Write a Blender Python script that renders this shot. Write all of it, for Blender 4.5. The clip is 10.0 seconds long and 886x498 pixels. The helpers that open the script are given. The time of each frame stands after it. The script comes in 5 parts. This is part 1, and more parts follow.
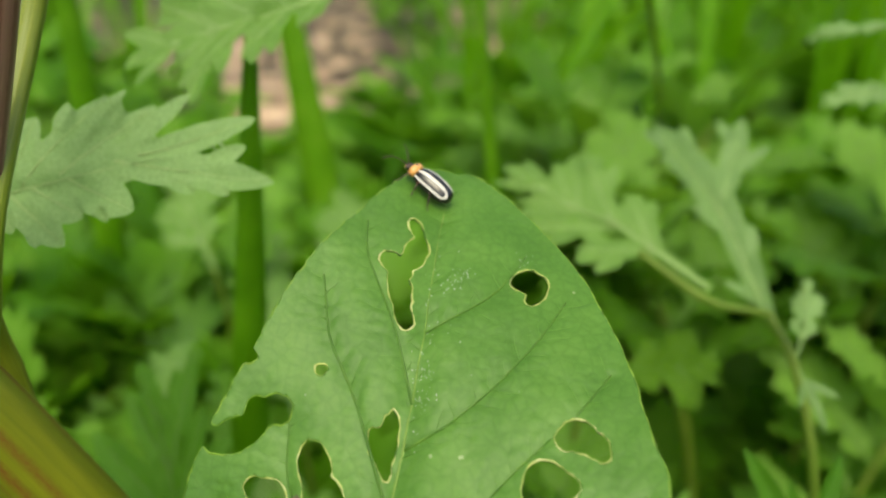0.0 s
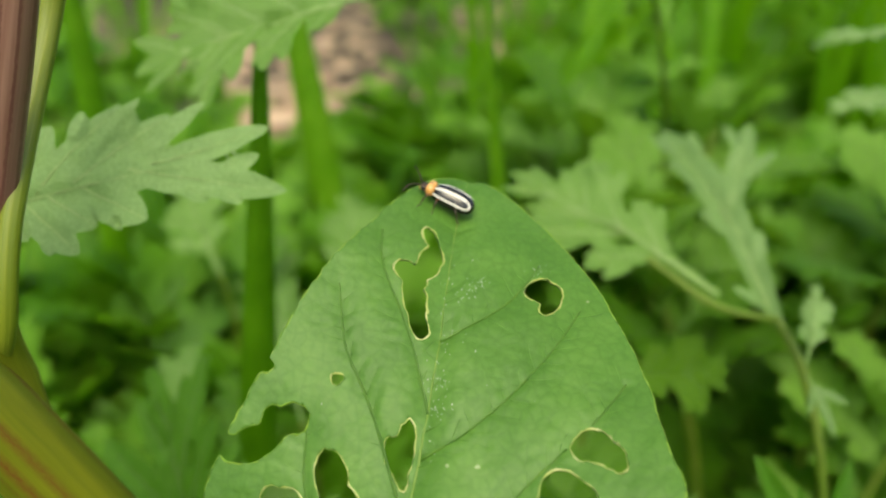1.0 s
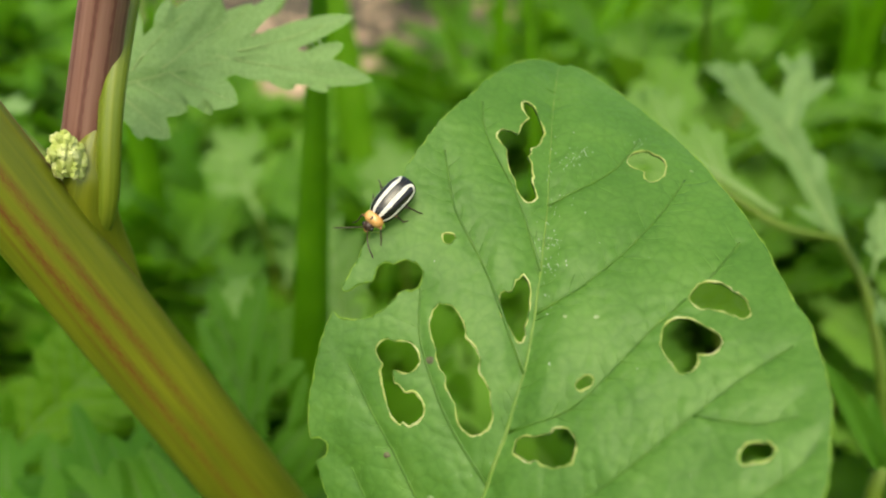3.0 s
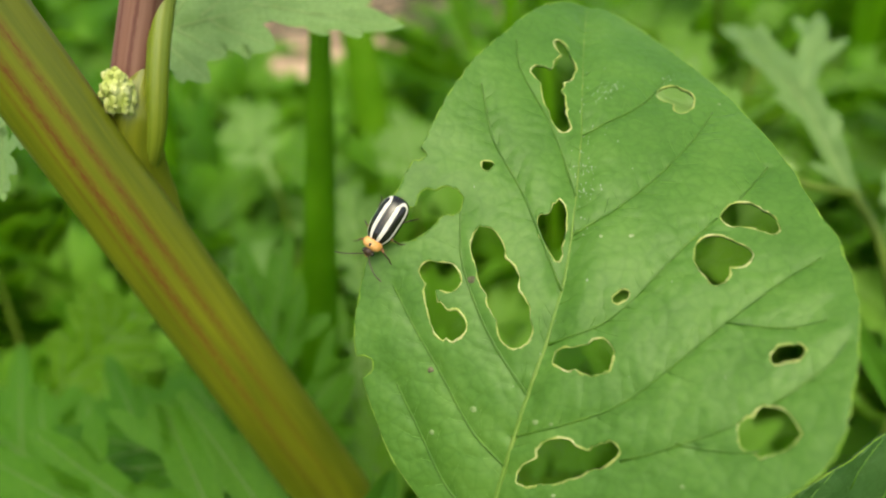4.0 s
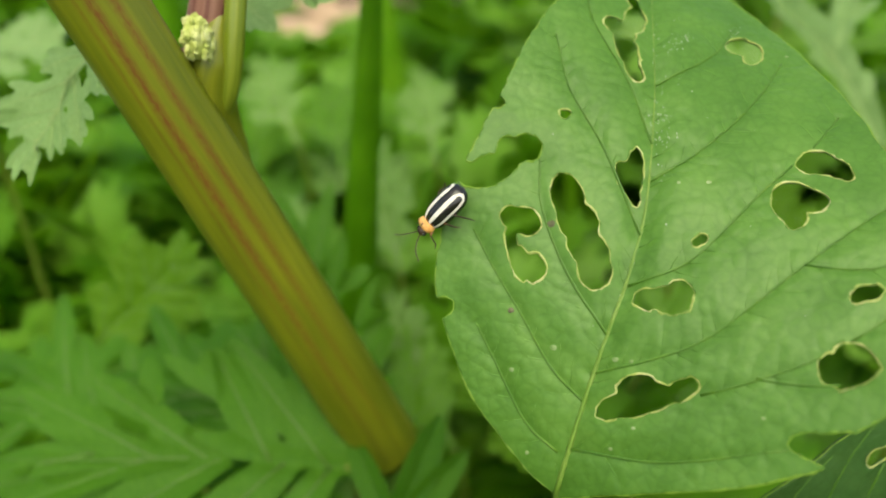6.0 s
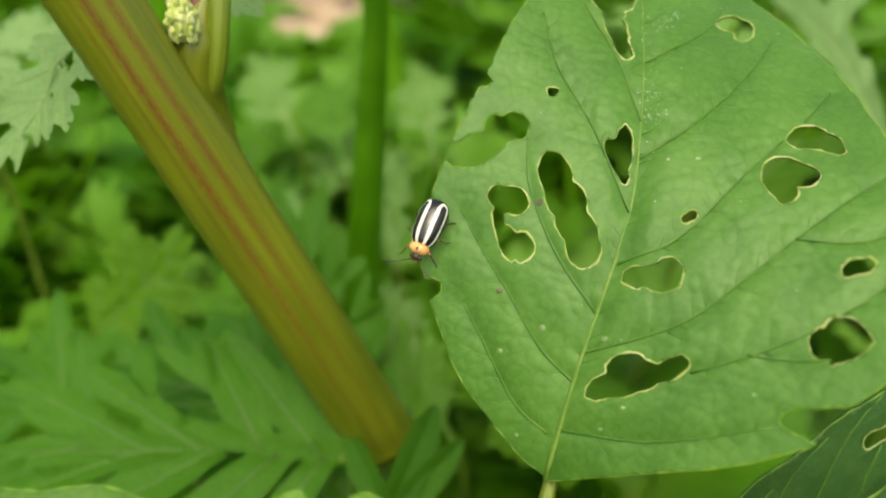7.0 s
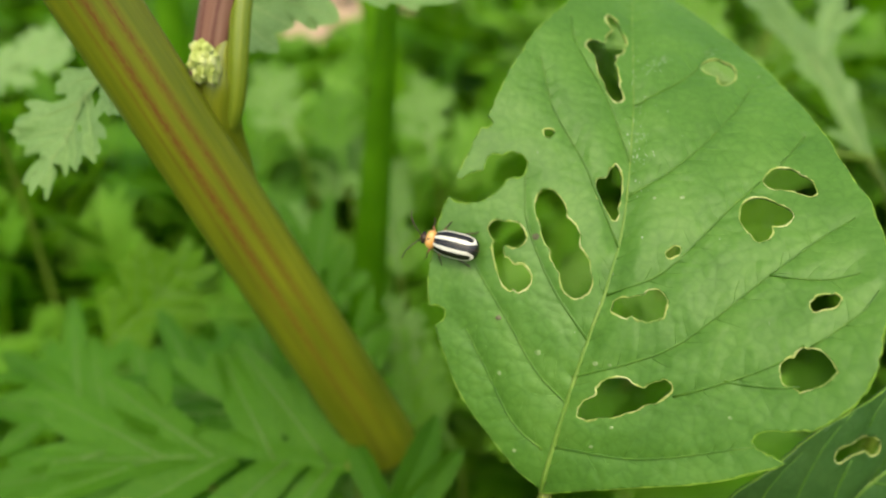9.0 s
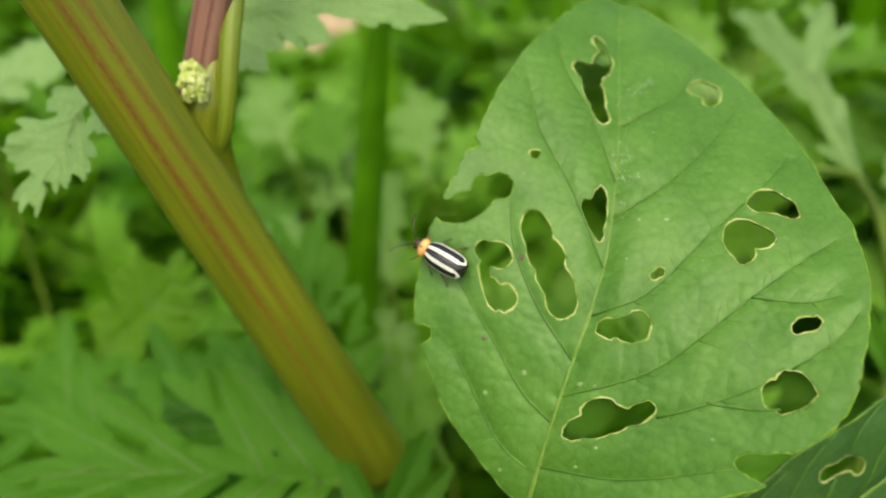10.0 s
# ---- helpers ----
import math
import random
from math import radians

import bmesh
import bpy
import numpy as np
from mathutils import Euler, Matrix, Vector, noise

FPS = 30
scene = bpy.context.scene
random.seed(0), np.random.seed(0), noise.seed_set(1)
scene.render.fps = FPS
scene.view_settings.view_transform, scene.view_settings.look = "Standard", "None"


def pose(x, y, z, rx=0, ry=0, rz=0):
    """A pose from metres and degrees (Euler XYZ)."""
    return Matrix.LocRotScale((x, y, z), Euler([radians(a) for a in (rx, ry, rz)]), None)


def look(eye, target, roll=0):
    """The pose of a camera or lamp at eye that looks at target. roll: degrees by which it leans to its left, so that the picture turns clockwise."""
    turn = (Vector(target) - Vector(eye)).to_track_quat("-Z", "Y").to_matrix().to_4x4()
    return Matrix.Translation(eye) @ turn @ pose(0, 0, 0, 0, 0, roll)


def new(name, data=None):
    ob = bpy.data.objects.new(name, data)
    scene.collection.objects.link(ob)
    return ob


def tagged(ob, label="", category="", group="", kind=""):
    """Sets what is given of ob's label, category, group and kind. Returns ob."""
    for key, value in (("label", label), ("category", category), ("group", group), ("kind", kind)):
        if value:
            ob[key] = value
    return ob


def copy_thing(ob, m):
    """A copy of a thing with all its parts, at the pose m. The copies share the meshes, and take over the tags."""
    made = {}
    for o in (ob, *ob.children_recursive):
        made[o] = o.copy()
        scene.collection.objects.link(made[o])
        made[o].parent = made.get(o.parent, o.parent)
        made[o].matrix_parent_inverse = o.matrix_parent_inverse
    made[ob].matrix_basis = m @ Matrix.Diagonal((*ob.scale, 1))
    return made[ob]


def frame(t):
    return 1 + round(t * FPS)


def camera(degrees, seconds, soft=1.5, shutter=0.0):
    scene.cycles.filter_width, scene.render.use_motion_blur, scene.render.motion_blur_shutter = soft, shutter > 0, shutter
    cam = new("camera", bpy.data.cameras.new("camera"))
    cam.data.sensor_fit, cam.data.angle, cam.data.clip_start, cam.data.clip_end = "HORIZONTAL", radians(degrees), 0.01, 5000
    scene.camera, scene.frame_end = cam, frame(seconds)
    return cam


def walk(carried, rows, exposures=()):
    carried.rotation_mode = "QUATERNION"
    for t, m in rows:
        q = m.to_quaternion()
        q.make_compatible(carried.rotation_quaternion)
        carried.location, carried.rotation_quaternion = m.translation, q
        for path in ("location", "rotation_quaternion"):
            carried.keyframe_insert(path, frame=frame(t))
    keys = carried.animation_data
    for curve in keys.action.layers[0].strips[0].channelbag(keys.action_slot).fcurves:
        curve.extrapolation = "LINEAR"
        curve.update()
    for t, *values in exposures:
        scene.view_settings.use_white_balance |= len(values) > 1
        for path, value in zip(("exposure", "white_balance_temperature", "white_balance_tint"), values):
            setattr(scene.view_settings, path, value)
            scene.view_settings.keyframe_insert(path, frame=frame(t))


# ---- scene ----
# ---- camera ----
cam = camera(60.0, 10.0, 2.0)
cam.data.dof.use_dof = True
cam.data.dof.focus_distance = 0.060
cam.data.dof.aperture_fstop = 21.0
PATH = [
    (0.0, 0.00000, -0.00000, 0.20000, 65.00, -0.00, 0.00),
    (0.5, -0.00026, -0.00035, 0.20044, 65.20, -0.08, 0.29),
    (1.0, -0.00105, 0.00001, 0.20065, 65.15, 0.05, 0.12),
    (1.5, -0.00165, -0.00006, 0.20000, 65.03, 0.06, 0.13),
    (2.0, -0.00154, -0.00088, 0.19973, 65.14, 0.23, 0.36),
    (2.5, -0.00534, -0.00200, 0.19545, 63.85, -0.18, -0.06),
    (2.7, -0.00721, -0.00241, 0.19430, 63.67, -0.03, 0.18),
    (3.8, -0.01091, -0.00850, 0.18858, 63.51, 0.43, 1.39),
    (4.0, -0.01165, -0.00851, 0.18928, 62.69, 0.58, 0.89),
    (4.5, -0.01299, -0.00979, 0.18674, 61.38, 0.65, 1.26),
    (5.0, -0.01489, -0.01180, 0.18717, 61.09, 0.19, 1.24),
    (5.5, -0.01552, -0.01202, 0.18775, 60.53, 0.68, 0.79),
    (5.7, -0.01727, -0.01102, 0.18890, 60.00, 0.07, 0.60),
    (6.8, -0.01921, -0.01151, 0.18795, 60.16, -0.14, 0.83),
    (7.0, -0.01706, -0.01131, 0.18695, 60.21, 0.50, 0.83),
    (7.5, -0.01891, -0.01386, 0.18683, 59.44, 0.18, 0.58),
    (8.0, -0.01911, -0.01457, 0.18741, 59.18, 0.10, 0.26),
    (8.5, -0.01973, -0.01504, 0.18812, 59.12, 0.03, 0.34),
    (9.0, -0.01750, -0.01425, 0.19195, 59.92, 0.24, 0.79),
    (9.5, -0.01850, -0.01275, 0.19281, 60.18, -0.33, 0.27),
    (10.0, -0.01663, -0.01409, 0.19309, 60.50, -0.01, 0.65),
]
walk(cam, [(t, pose(x, y, z, rx, ry, rz)) for t, x, y, z, rx, ry, rz in PATH], [(0.0, 0.40, 7350, -5), (2.7, 0.41, 7350, -5), (4.0, 0.46, 7350, -5), (10.0, 0.47, 7350, -5)])

# ---- light ----
world = bpy.data.worlds.new("overcast_sky")
scene.world = world
world.use_nodes = True
wn = world.node_tree.nodes
sky = wn.new("ShaderNodeTexSky")
sky.sky_type = "NISHITA"
sky.sun_disc = False
sky.sun_elevation = radians(58)
sky.sun_rotation = radians(180)
sky.air_density = 0.7
sky.dust_density = 5.0
sky.ozone_density = 0.6
wn["Background"].inputs["Strength"].default_value = 0.225
world.node_tree.links.new(sky.outputs["Color"], wn["Background"].inputs["Color"])
sun = new("sun", bpy.data.lights.new("sun", "SUN"))
sun.data.energy = 0.6
sun.data.angle = radians(35)
sun.data.color = (1.0, 0.96, 0.88)
sun.matrix_basis = look((-0.1, -0.38, 1.5), (0, 0.05, 0.1))


# ---- materials ----
def material(name):
    m = bpy.data.materials.new(name)
    m.use_nodes = True
    return m, m.node_tree.nodes, m.node_tree.links, m.node_tree.nodes["Principled BSDF"]


def noise_node(nodes, links, coord, scale, detail=3.0, rough=0.55):
    n = nodes.new("ShaderNodeTexNoise")
    n.inputs["Scale"].default_value = scale
    n.inputs["Detail"].default_value = detail
    n.inputs["Roughness"].default_value = rough
    links.new(coord, n.inputs["Vector"])
    return n.outputs["Fac"]


def ramp_node(nodes, links, fac, stops):
    r = nodes.new("ShaderNodeValToRGB")
    while len(r.color_ramp.elements) < len(stops):
        r.color_ramp.elements.new(0.5)
    for e, (p, c) in zip(r.color_ramp.elements, stops):
        e.position, e.color = p, (*c, 1)
    links.new(fac, r.inputs["Fac"])
    return r.outputs["Color"]


def leaf_material(name, dark, mid, light, glow, through_fac=0.3, rough=0.45, size=0.004, vary=0.25, bump=0.00012, spec=0.4, islands=False, cells=0.0):
    """Thin plant tissue: blotches at two scales, fine relief, light passing through."""
    m, nodes, links, bsdf = material(name)
    coord = nodes.new("ShaderNodeTexCoord").outputs["Object"]
    if islands:
        split = nodes.new("ShaderNodeSeparateXYZ")
        links.new(nodes.new("ShaderNodeTexCoord").outputs["UV"], split.inputs["Vector"])
        info = split.outputs["X"]
    else:
        info = nodes.new("ShaderNodeObjectInfo").outputs["Random"]
    big = noise_node(nodes, links, coord, 1 / size, 4.0)
    fine = noise_node(nodes, links, coord, 12 / size, 3.0)
    mixv = nodes.new("ShaderNodeMath")
    mixv.operation = "MULTIPLY_ADD"
    links.new(fine, mixv.inputs[0])
    mixv.inputs[1].default_value = 0.45
    links.new(big, mixv.inputs[2])
    shift = nodes.new("ShaderNodeMath")
    shift.operation = "MULTIPLY_ADD"
    links.new(info, shift.inputs[0])
    shift.inputs[1].default_value = vary
    links.new(mixv.outputs[0], shift.inputs[2])
    sub = nodes.new("ShaderNodeMath")
    sub.operation = "SUBTRACT"
    links.new(shift.outputs[0], sub.inputs[0])
    sub.inputs[1].default_value = 0.22 + vary / 2
    colour = ramp_node(nodes, links, sub.outputs[0], [(0.25, dark), (0.5, mid), (0.78, light)])
    relief = mixv.outputs[0]
    if cells:
        # the net of finest veins
        warp = nodes.new("ShaderNodeVectorMath")
        warp.operation = "MULTIPLY_ADD"
        links.new(nodes.new("ShaderNodeTexNoise").outputs["Color"], warp.inputs[0])
        warp.inputs[1].default_value = (cells * 0.5,) * 3
        links.new(coord, warp.inputs[2])
        net = nodes.new("ShaderNodeTexVoronoi")
        net.feature = "DISTANCE_TO_EDGE"
        net.inputs["Scale"].default_value = 1 / cells
        links.new(warp.outputs["Vector"], net.inputs["Vector"])
        lines = ramp_node(nodes, links, net.outputs["Distance"], [(0.0, (0.80, 0.84, 0.70)), (0.16, (1, 1, 1))])
        mul = nodes.new("ShaderNodeMix")
        mul.data_type, mul.blend_type = "RGBA", "MULTIPLY"
        mul.inputs["Factor"].default_value = 0.75
        links.new(colour, mul.inputs["A"])
        links.new(lines, mul.inputs["B"])
        colour = mul.outputs["Result"]
        grow = nodes.new("ShaderNodeMath")
        grow.operation = "MULTIPLY_ADD"
        links.new(net.outputs["Distance"], grow.inputs[0])
        grow.inputs[1].default_value = 0.9
        links.new(mixv.outputs[0], grow.inputs[2])
        relief = grow.outputs[0]
    links.new(colour, bsdf.inputs["Base Color"])
    bsdf.inputs["Roughness"].default_value = rough
    bsdf.inputs["Specular IOR Level"].default_value = spec
    bp = nodes.new("ShaderNodeBump")
    bp.inputs["Strength"].default_value = 0.5
    bp.inputs["Distance"].default_value = bump
    links.new(relief, bp.inputs["Height"])
    links.new(bp.outputs["Normal"], bsdf.inputs["Normal"])
    tr = nodes.new("ShaderNodeBsdfTranslucent")
    tint = nodes.new("ShaderNodeMix")
    tint.data_type = "RGBA"
    tint.inputs["Factor"].default_value = 0.6
    links.new(colour, tint.inputs["A"])
    tint.inputs["B"].default_value = (*glow, 1)
    links.new(tint.outputs["Result"], tr.inputs["Color"])
    mx = nodes.new("ShaderNodeMixShader")
    mx.inputs["Fac"].default_value = through_fac
    links.new(bsdf.outputs["BSDF"], mx.inputs[1])
    links.new(tr.outputs["BSDF"], mx.inputs[2])
    links.new(mx.outputs["Shader"], nodes["Material Output"].inputs["Surface"])
    return m


def plain_material(name, a, b, size, rough=0.5, bump=0.0, spec=0.4, coat=0.0):
    m, nodes, links, bsdf = material(name)
    coord = nodes.new("ShaderNodeTexCoord").outputs["Object"]
    fac = noise_node(nodes, links, coord, 1 / size, 5.0)
    links.new(ramp_node(nodes, links, fac, [(0.3, a), (0.7, b)]), bsdf.inputs["Base Color"])
    bsdf.inputs["Roughness"].default_value = rough
    bsdf.inputs["Specular IOR Level"].default_value = spec
    bsdf.inputs["Coat Weight"].default_value = coat
    if bump:
        bp = nodes.new("ShaderNodeBump")
        bp.inputs["Distance"].default_value = bump
        bp.inputs["Strength"].default_value = 0.6
        links.new(fac, bp.inputs["Height"])
        links.new(bp.outputs["Normal"], bsdf.inputs["Normal"])
    return m


def stalk_material(name, base_a, base_b, red, red_width, stripes=7.0, lines=(), fade=None):
    """A ridged stalk: streaks along its length (local z), red bands round its girth."""
    m, nodes, links, bsdf = material(name)
    coord = nodes.new("ShaderNodeTexCoord").outputs["UV"]
    mapping = nodes.new("ShaderNodeMapping")
    mapping.inputs["Scale"].default_value = (18.0, 2.2, 1.0)
    links.new(coord, mapping.inputs["Vector"])
    streak = noise_node(nodes, links, mapping.outputs["Vector"], 1.0, 4.0, 0.6)
    green = ramp_node(nodes, links, streak, [(0.3, base_a), (0.7, base_b)])
    split = nodes.new("ShaderNodeSeparateXYZ")
    links.new(coord, split.inputs["Vector"])
    wob = noise_node(nodes, links, mapping.outputs["Vector"], 0.35, 3.0)
    turn = nodes.new("ShaderNodeMath")
    turn.operation = "MULTIPLY_ADD"
    links.new(wob, turn.inputs[0])
    turn.inputs[1].default_value = 0.03 if lines else 0.10
    links.new(split.outputs["X"], turn.inputs[2])
    wave = nodes.new("ShaderNodeMath")
    wave.operation = "MULTIPLY"
    links.new(turn.outputs[0], wave.inputs[0])
    wave.inputs[1].default_value = 2 * math.pi * stripes
    sine = nodes.new("ShaderNodeMath")
    sine.operation = "SINE"
    links.new(wave.outputs[0], sine.inputs[0])
    speck = nodes.new("ShaderNodeMapping")
    speck.inputs["Scale"].default_value = (120.0, 60.0, 1.0)
    links.new(coord, speck.inputs["Vector"])
    grain = noise_node(nodes, links, speck.outputs["Vector"], 1.0, 3.0, 0.7)
    ragged = nodes.new("ShaderNodeMath")
    ragged.operation = "MULTIPLY_ADD"
    links.new(grain, ragged.inputs[0])
    ragged.inputs[1].default_value = 1.5
    links.new(sine.outputs[0], ragged.inputs[2])
    level = nodes.new("ShaderNodeMath")
    level.operation = "MULTIPLY_ADD"
    links.new(ragged.outputs[0], level.inputs[0])
    level.inputs[1].default_value = 0.34
    level.inputs[2].default_value = 0.34
    band = ramp_node(nodes, links, level.outputs[0], [(0.88 - red_width, (0, 0, 0)), (1.0 - red_width, (0.85, 0.85, 0.85))]) if red_width > 0 else None
    if lines:
        # single speckled lines at set places round the girth
        total = None
        for centre, half, weight in lines:
            diff = nodes.new("ShaderNodeMath")
            diff.operation = "SUBTRACT"
            links.new(turn.outputs[0], diff.inputs[0])
            diff.inputs[1].default_value = centre + 0.015
            size = nodes.new("ShaderNodeMath")
            size.operation = "ABSOLUTE"
            links.new(diff.outputs[0], size.inputs[0])
            near = nodes.new("ShaderNodeMath")
            near.operation = "MULTIPLY_ADD"
            near.use_clamp = True
            links.new(size.outputs[0], near.inputs[0])
            near.inputs[1].default_value = -weight / half
            near.inputs[2].default_value = weight
            if total is None:
                total = near.outputs[0]
            else:
                add = nodes.new("ShaderNodeMath")
                links.new(total, add.inputs[0])
                links.new(near.outputs[0], add.inputs[1])
                total = add.outputs[0]
        if fade:
            # the stripes pale along the stem
            run = nodes.new("ShaderNodeMapRange")
            run.inputs["From Min"].default_value, run.inputs["From Max"].default_value = fade
            run.inputs["To Min"].default_value = 0.08
            links.new(split.outputs["Y"], run.inputs["Value"])
            less = nodes.new("ShaderNodeMath")
            less.operation = "MULTIPLY"
            links.new(total, less.inputs[0])
            links.new(run.outputs["Result"], less.inputs[1])
            total = less.outputs[0]
        rough = nodes.new("ShaderNodeMath")
        rough.operation = "MULTIPLY"
        links.new(total, rough.inputs[0])
        links.new(grain, rough.inputs[1])
        band = ramp_node(nodes, links, rough.outputs[0], [(0.07, (0, 0, 0)), (0.46, (0.92, 0.92, 0.92))])
    if band is not None:
        mx = nodes.new("ShaderNodeMix")
        mx.data_type = "RGBA"
        links.new(band, mx.inputs["Factor"])
        links.new(green, mx.inputs["A"])
        mx.inputs["B"].default_value = (*red, 1)
        green = mx.outputs["Result"]
    links.new(green, bsdf.inputs["Base Color"])
    bsdf.inputs["Roughness"].default_value = 0.42
    bsdf.inputs["Subsurface Weight"].default_value = 0.0
    bp = nodes.new("ShaderNodeBump")
    bp.inputs["Distance"].default_value = 0.0002
    bp.inputs["Strength"].default_value = 0.5
    links.new(streak, bp.inputs["Height"])
    links.new(bp.outputs["Normal"], bsdf.inputs["Normal"])
    return m


PIGWEED = leaf_material("pigweed_leaf_green", (0.059, 0.156, 0.017), (0.083, 0.200, 0.026), (0.116, 0.247, 0.039), (0.15, 0.38, 0.018), 0.22, 0.47, 0.006, 0.0, 0.00011, 0.38, cells=0.0011)
# Darker copy of the pigweed green: the back leaf's shade is in the colour.
PIGWEED_SHADE = leaf_material("pigweed_shade_green", (0.028, 0.085, 0.017), (0.042, 0.110, 0.024), (0.062, 0.140, 0.034), (0.10, 0.24, 0.02), 0.15, 0.5, 0.006, 0.0, 0.00014, 0.3, cells=0.0012)
PIGWEED_DULL = leaf_material("dull_pigweed_green", (0.062, 0.150, 0.016), (0.090, 0.195, 0.024), (0.126, 0.245, 0.036), (0.18, 0.36, 0.018), 0.25, 0.5, 0.006, 0.0, 0.00012, 0.3, cells=0.0013)
PIGWEED_FRONT = leaf_material("young_pigweed_green", (0.072, 0.172, 0.012), (0.106, 0.228, 0.018), (0.150, 0.285, 0.03), (0.23, 0.41, 0.02), 0.28, 0.5, 0.006, 0.0, 0.00012, 0.3, cells=0.0013)
RIM = leaf_material("gnawed_rim", (0.13, 0.24, 0.035), (0.36, 0.43, 0.11), (0.68, 0.69, 0.38), (0.45, 0.5, 0.1), 0.2, 0.55, 0.0018, 0.0)
MARGIN = leaf_material("leaf_margin", (0.117, 0.25, 0.0231), (0.18, 0.33, 0.0347), (0.27, 0.4, 0.0539), (0.36, 0.5, 0.0385), 0.2, 0.5, 0.002, 0.0)
MIDRIB = leaf_material("midrib_pale", (0.085, 0.190, 0.022), (0.125, 0.235, 0.03), (0.20, 0.30, 0.06), (0.3, 0.4, 0.05), 0.12, 0.5, 0.002, 0.0)
# Darker than the blade: the shade of the vein grooves is coloured in.
VEIN = leaf_material("side_vein", (0.040, 0.125, 0.010), (0.062, 0.16, 0.014), (0.10, 0.21, 0.022), (0.27, 0.45, 0.021), 0.15, 0.5, 0.002, 0.0)
SCAR = plain_material("dry_scar", (0.11, 0.21, 0.05), (0.25, 0.34, 0.15), 0.0005, 0.6)
DUST = plain_material("dried_dew", (0.14, 0.26, 0.10), (0.36, 0.44, 0.30), 0.0004, 0.5)
NECROTIC = plain_material("brown_scar", (0.035, 0.035, 0.012), (0.14, 0.14, 0.07), 0.0004, 0.7)
MUGWORT = leaf_material("mugwort_green", (0.068, 0.185, 0.009), (0.118, 0.275, 0.020), (0.20, 0.385, 0.060), (0.24, 0.48, 0.018), 0.44, 0.5, 0.012, 0.5, spec=0.3)
MUGWORT_MAT = leaf_material("undergrowth_green", (0.062, 0.190, 0.007), (0.120, 0.30, 0.014), (0.18, 0.38, 0.038), (0.23, 0.50, 0.014), 0.48, 0.5, 0.02, 0.5, spec=0.3, islands=True)
# Darker copy of mugwort_green; the low leaves' shade is put into its colour.
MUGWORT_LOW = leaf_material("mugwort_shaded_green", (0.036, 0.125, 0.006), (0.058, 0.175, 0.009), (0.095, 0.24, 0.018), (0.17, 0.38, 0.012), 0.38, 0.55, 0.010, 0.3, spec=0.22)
# Grey of the hairy leaves, made paler by sky sheen mixed into the colour.
MUGWORT_PALE = leaf_material("mugwort_grey_green", (0.135, 0.250, 0.068), (0.190, 0.325, 0.102), (0.255, 0.40, 0.150), (0.24, 0.44, 0.06), 0.28, 0.5, 0.010, 0.2)
MUGWORT_GREY = leaf_material("mugwort_muted_green", (0.095, 0.190, 0.044), (0.135, 0.245, 0.068), (0.185, 0.310, 0.10), (0.20, 0.38, 0.05), 0.25, 0.5, 0.010, 0.2)
MUG_RIB = leaf_material("mugwort_rib", (0.19, 0.31, 0.09), (0.25, 0.38, 0.13), (0.33, 0.46, 0.18), (0.3, 0.45, 0.05), 0.2, 0.5, 0.01, 0.1)
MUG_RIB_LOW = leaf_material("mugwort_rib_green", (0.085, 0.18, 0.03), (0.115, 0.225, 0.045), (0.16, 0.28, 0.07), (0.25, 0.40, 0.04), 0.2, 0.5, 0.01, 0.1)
MUG_STEM = leaf_material("mugwort_stem", (0.075, 0.14, 0.010), (0.11, 0.18, 0.015), (0.16, 0.23, 0.03), (0.3, 0.4, 0.03), 0.1, 0.5, 0.01, 0.2)
MUGWORT_NEAR = leaf_material("mugwort_mid_green", (0.085, 0.190, 0.026), (0.125, 0.255, 0.042), (0.180, 0.325, 0.07), (0.25, 0.45, 0.04), 0.32, 0.5, 0.010, 0.2)
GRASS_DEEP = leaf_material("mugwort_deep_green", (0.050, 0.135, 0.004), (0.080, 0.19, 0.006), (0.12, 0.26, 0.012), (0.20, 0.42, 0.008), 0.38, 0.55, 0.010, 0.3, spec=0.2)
GRASS = leaf_material("grass_green", (0.090, 0.255, 0.005), (0.130, 0.335, 0.009), (0.185, 0.41, 0.018), (0.26, 0.56, 0.012), 0.46, 0.45, 0.01, 0.35)
STEM_GREEN = stalk_material("striped_green_stem", (0.098, 0.126, 0.005), (0.188, 0.208, 0.011), (0.135, 0.046, 0.010), 0.0, 7.0, ((0.240, 0.036, 0.85), (0.312, 0.032, 0.75), (0.190, 0.020, 0.5), (0.52, 0.025, 0.8), (0.68, 0.03, 0.8), (0.84, 0.03, 0.8)), (3.5, 4.6))
STEM_RED = stalk_material("reddish_branch", (0.17, 0.072, 0.055), (0.29, 0.155, 0.12), (0.125, 0.045, 0.036), 0.10, 9.0)
STEM_PLAIN = stalk_material("plain_green_stem", (0.098, 0.126, 0.005), (0.188, 0.208, 0.011), (0.15, 0.050, 0.012), 0.0)
STALK_GREEN = stalk_material("green_leafstalk", (0.095, 0.150, 0.006), (0.195, 0.235, 0.020), (0.22, 0.06, 0.02), 0.0)
BUD = leaf_material("bud_green", (0.36, 0.46, 0.08), (0.55, 0.62, 0.18), (0.78, 0.80, 0.45), (0.5, 0.6, 0.2), 0.25, 0.6, 0.001, 0.1)
BLACK = plain_material("wing_case_black", (0.006, 0.006, 0.006), (0.015, 0.013, 0.013), 0.0005, 0.16, 0.00001, 0.55, 0.15)
CREAM = plain_material("wing_case_cream", (0.56, 0.54, 0.49), (0.70, 0.68, 0.63), 0.0004, 0.35, 0.00001, 0.35, 0.0)
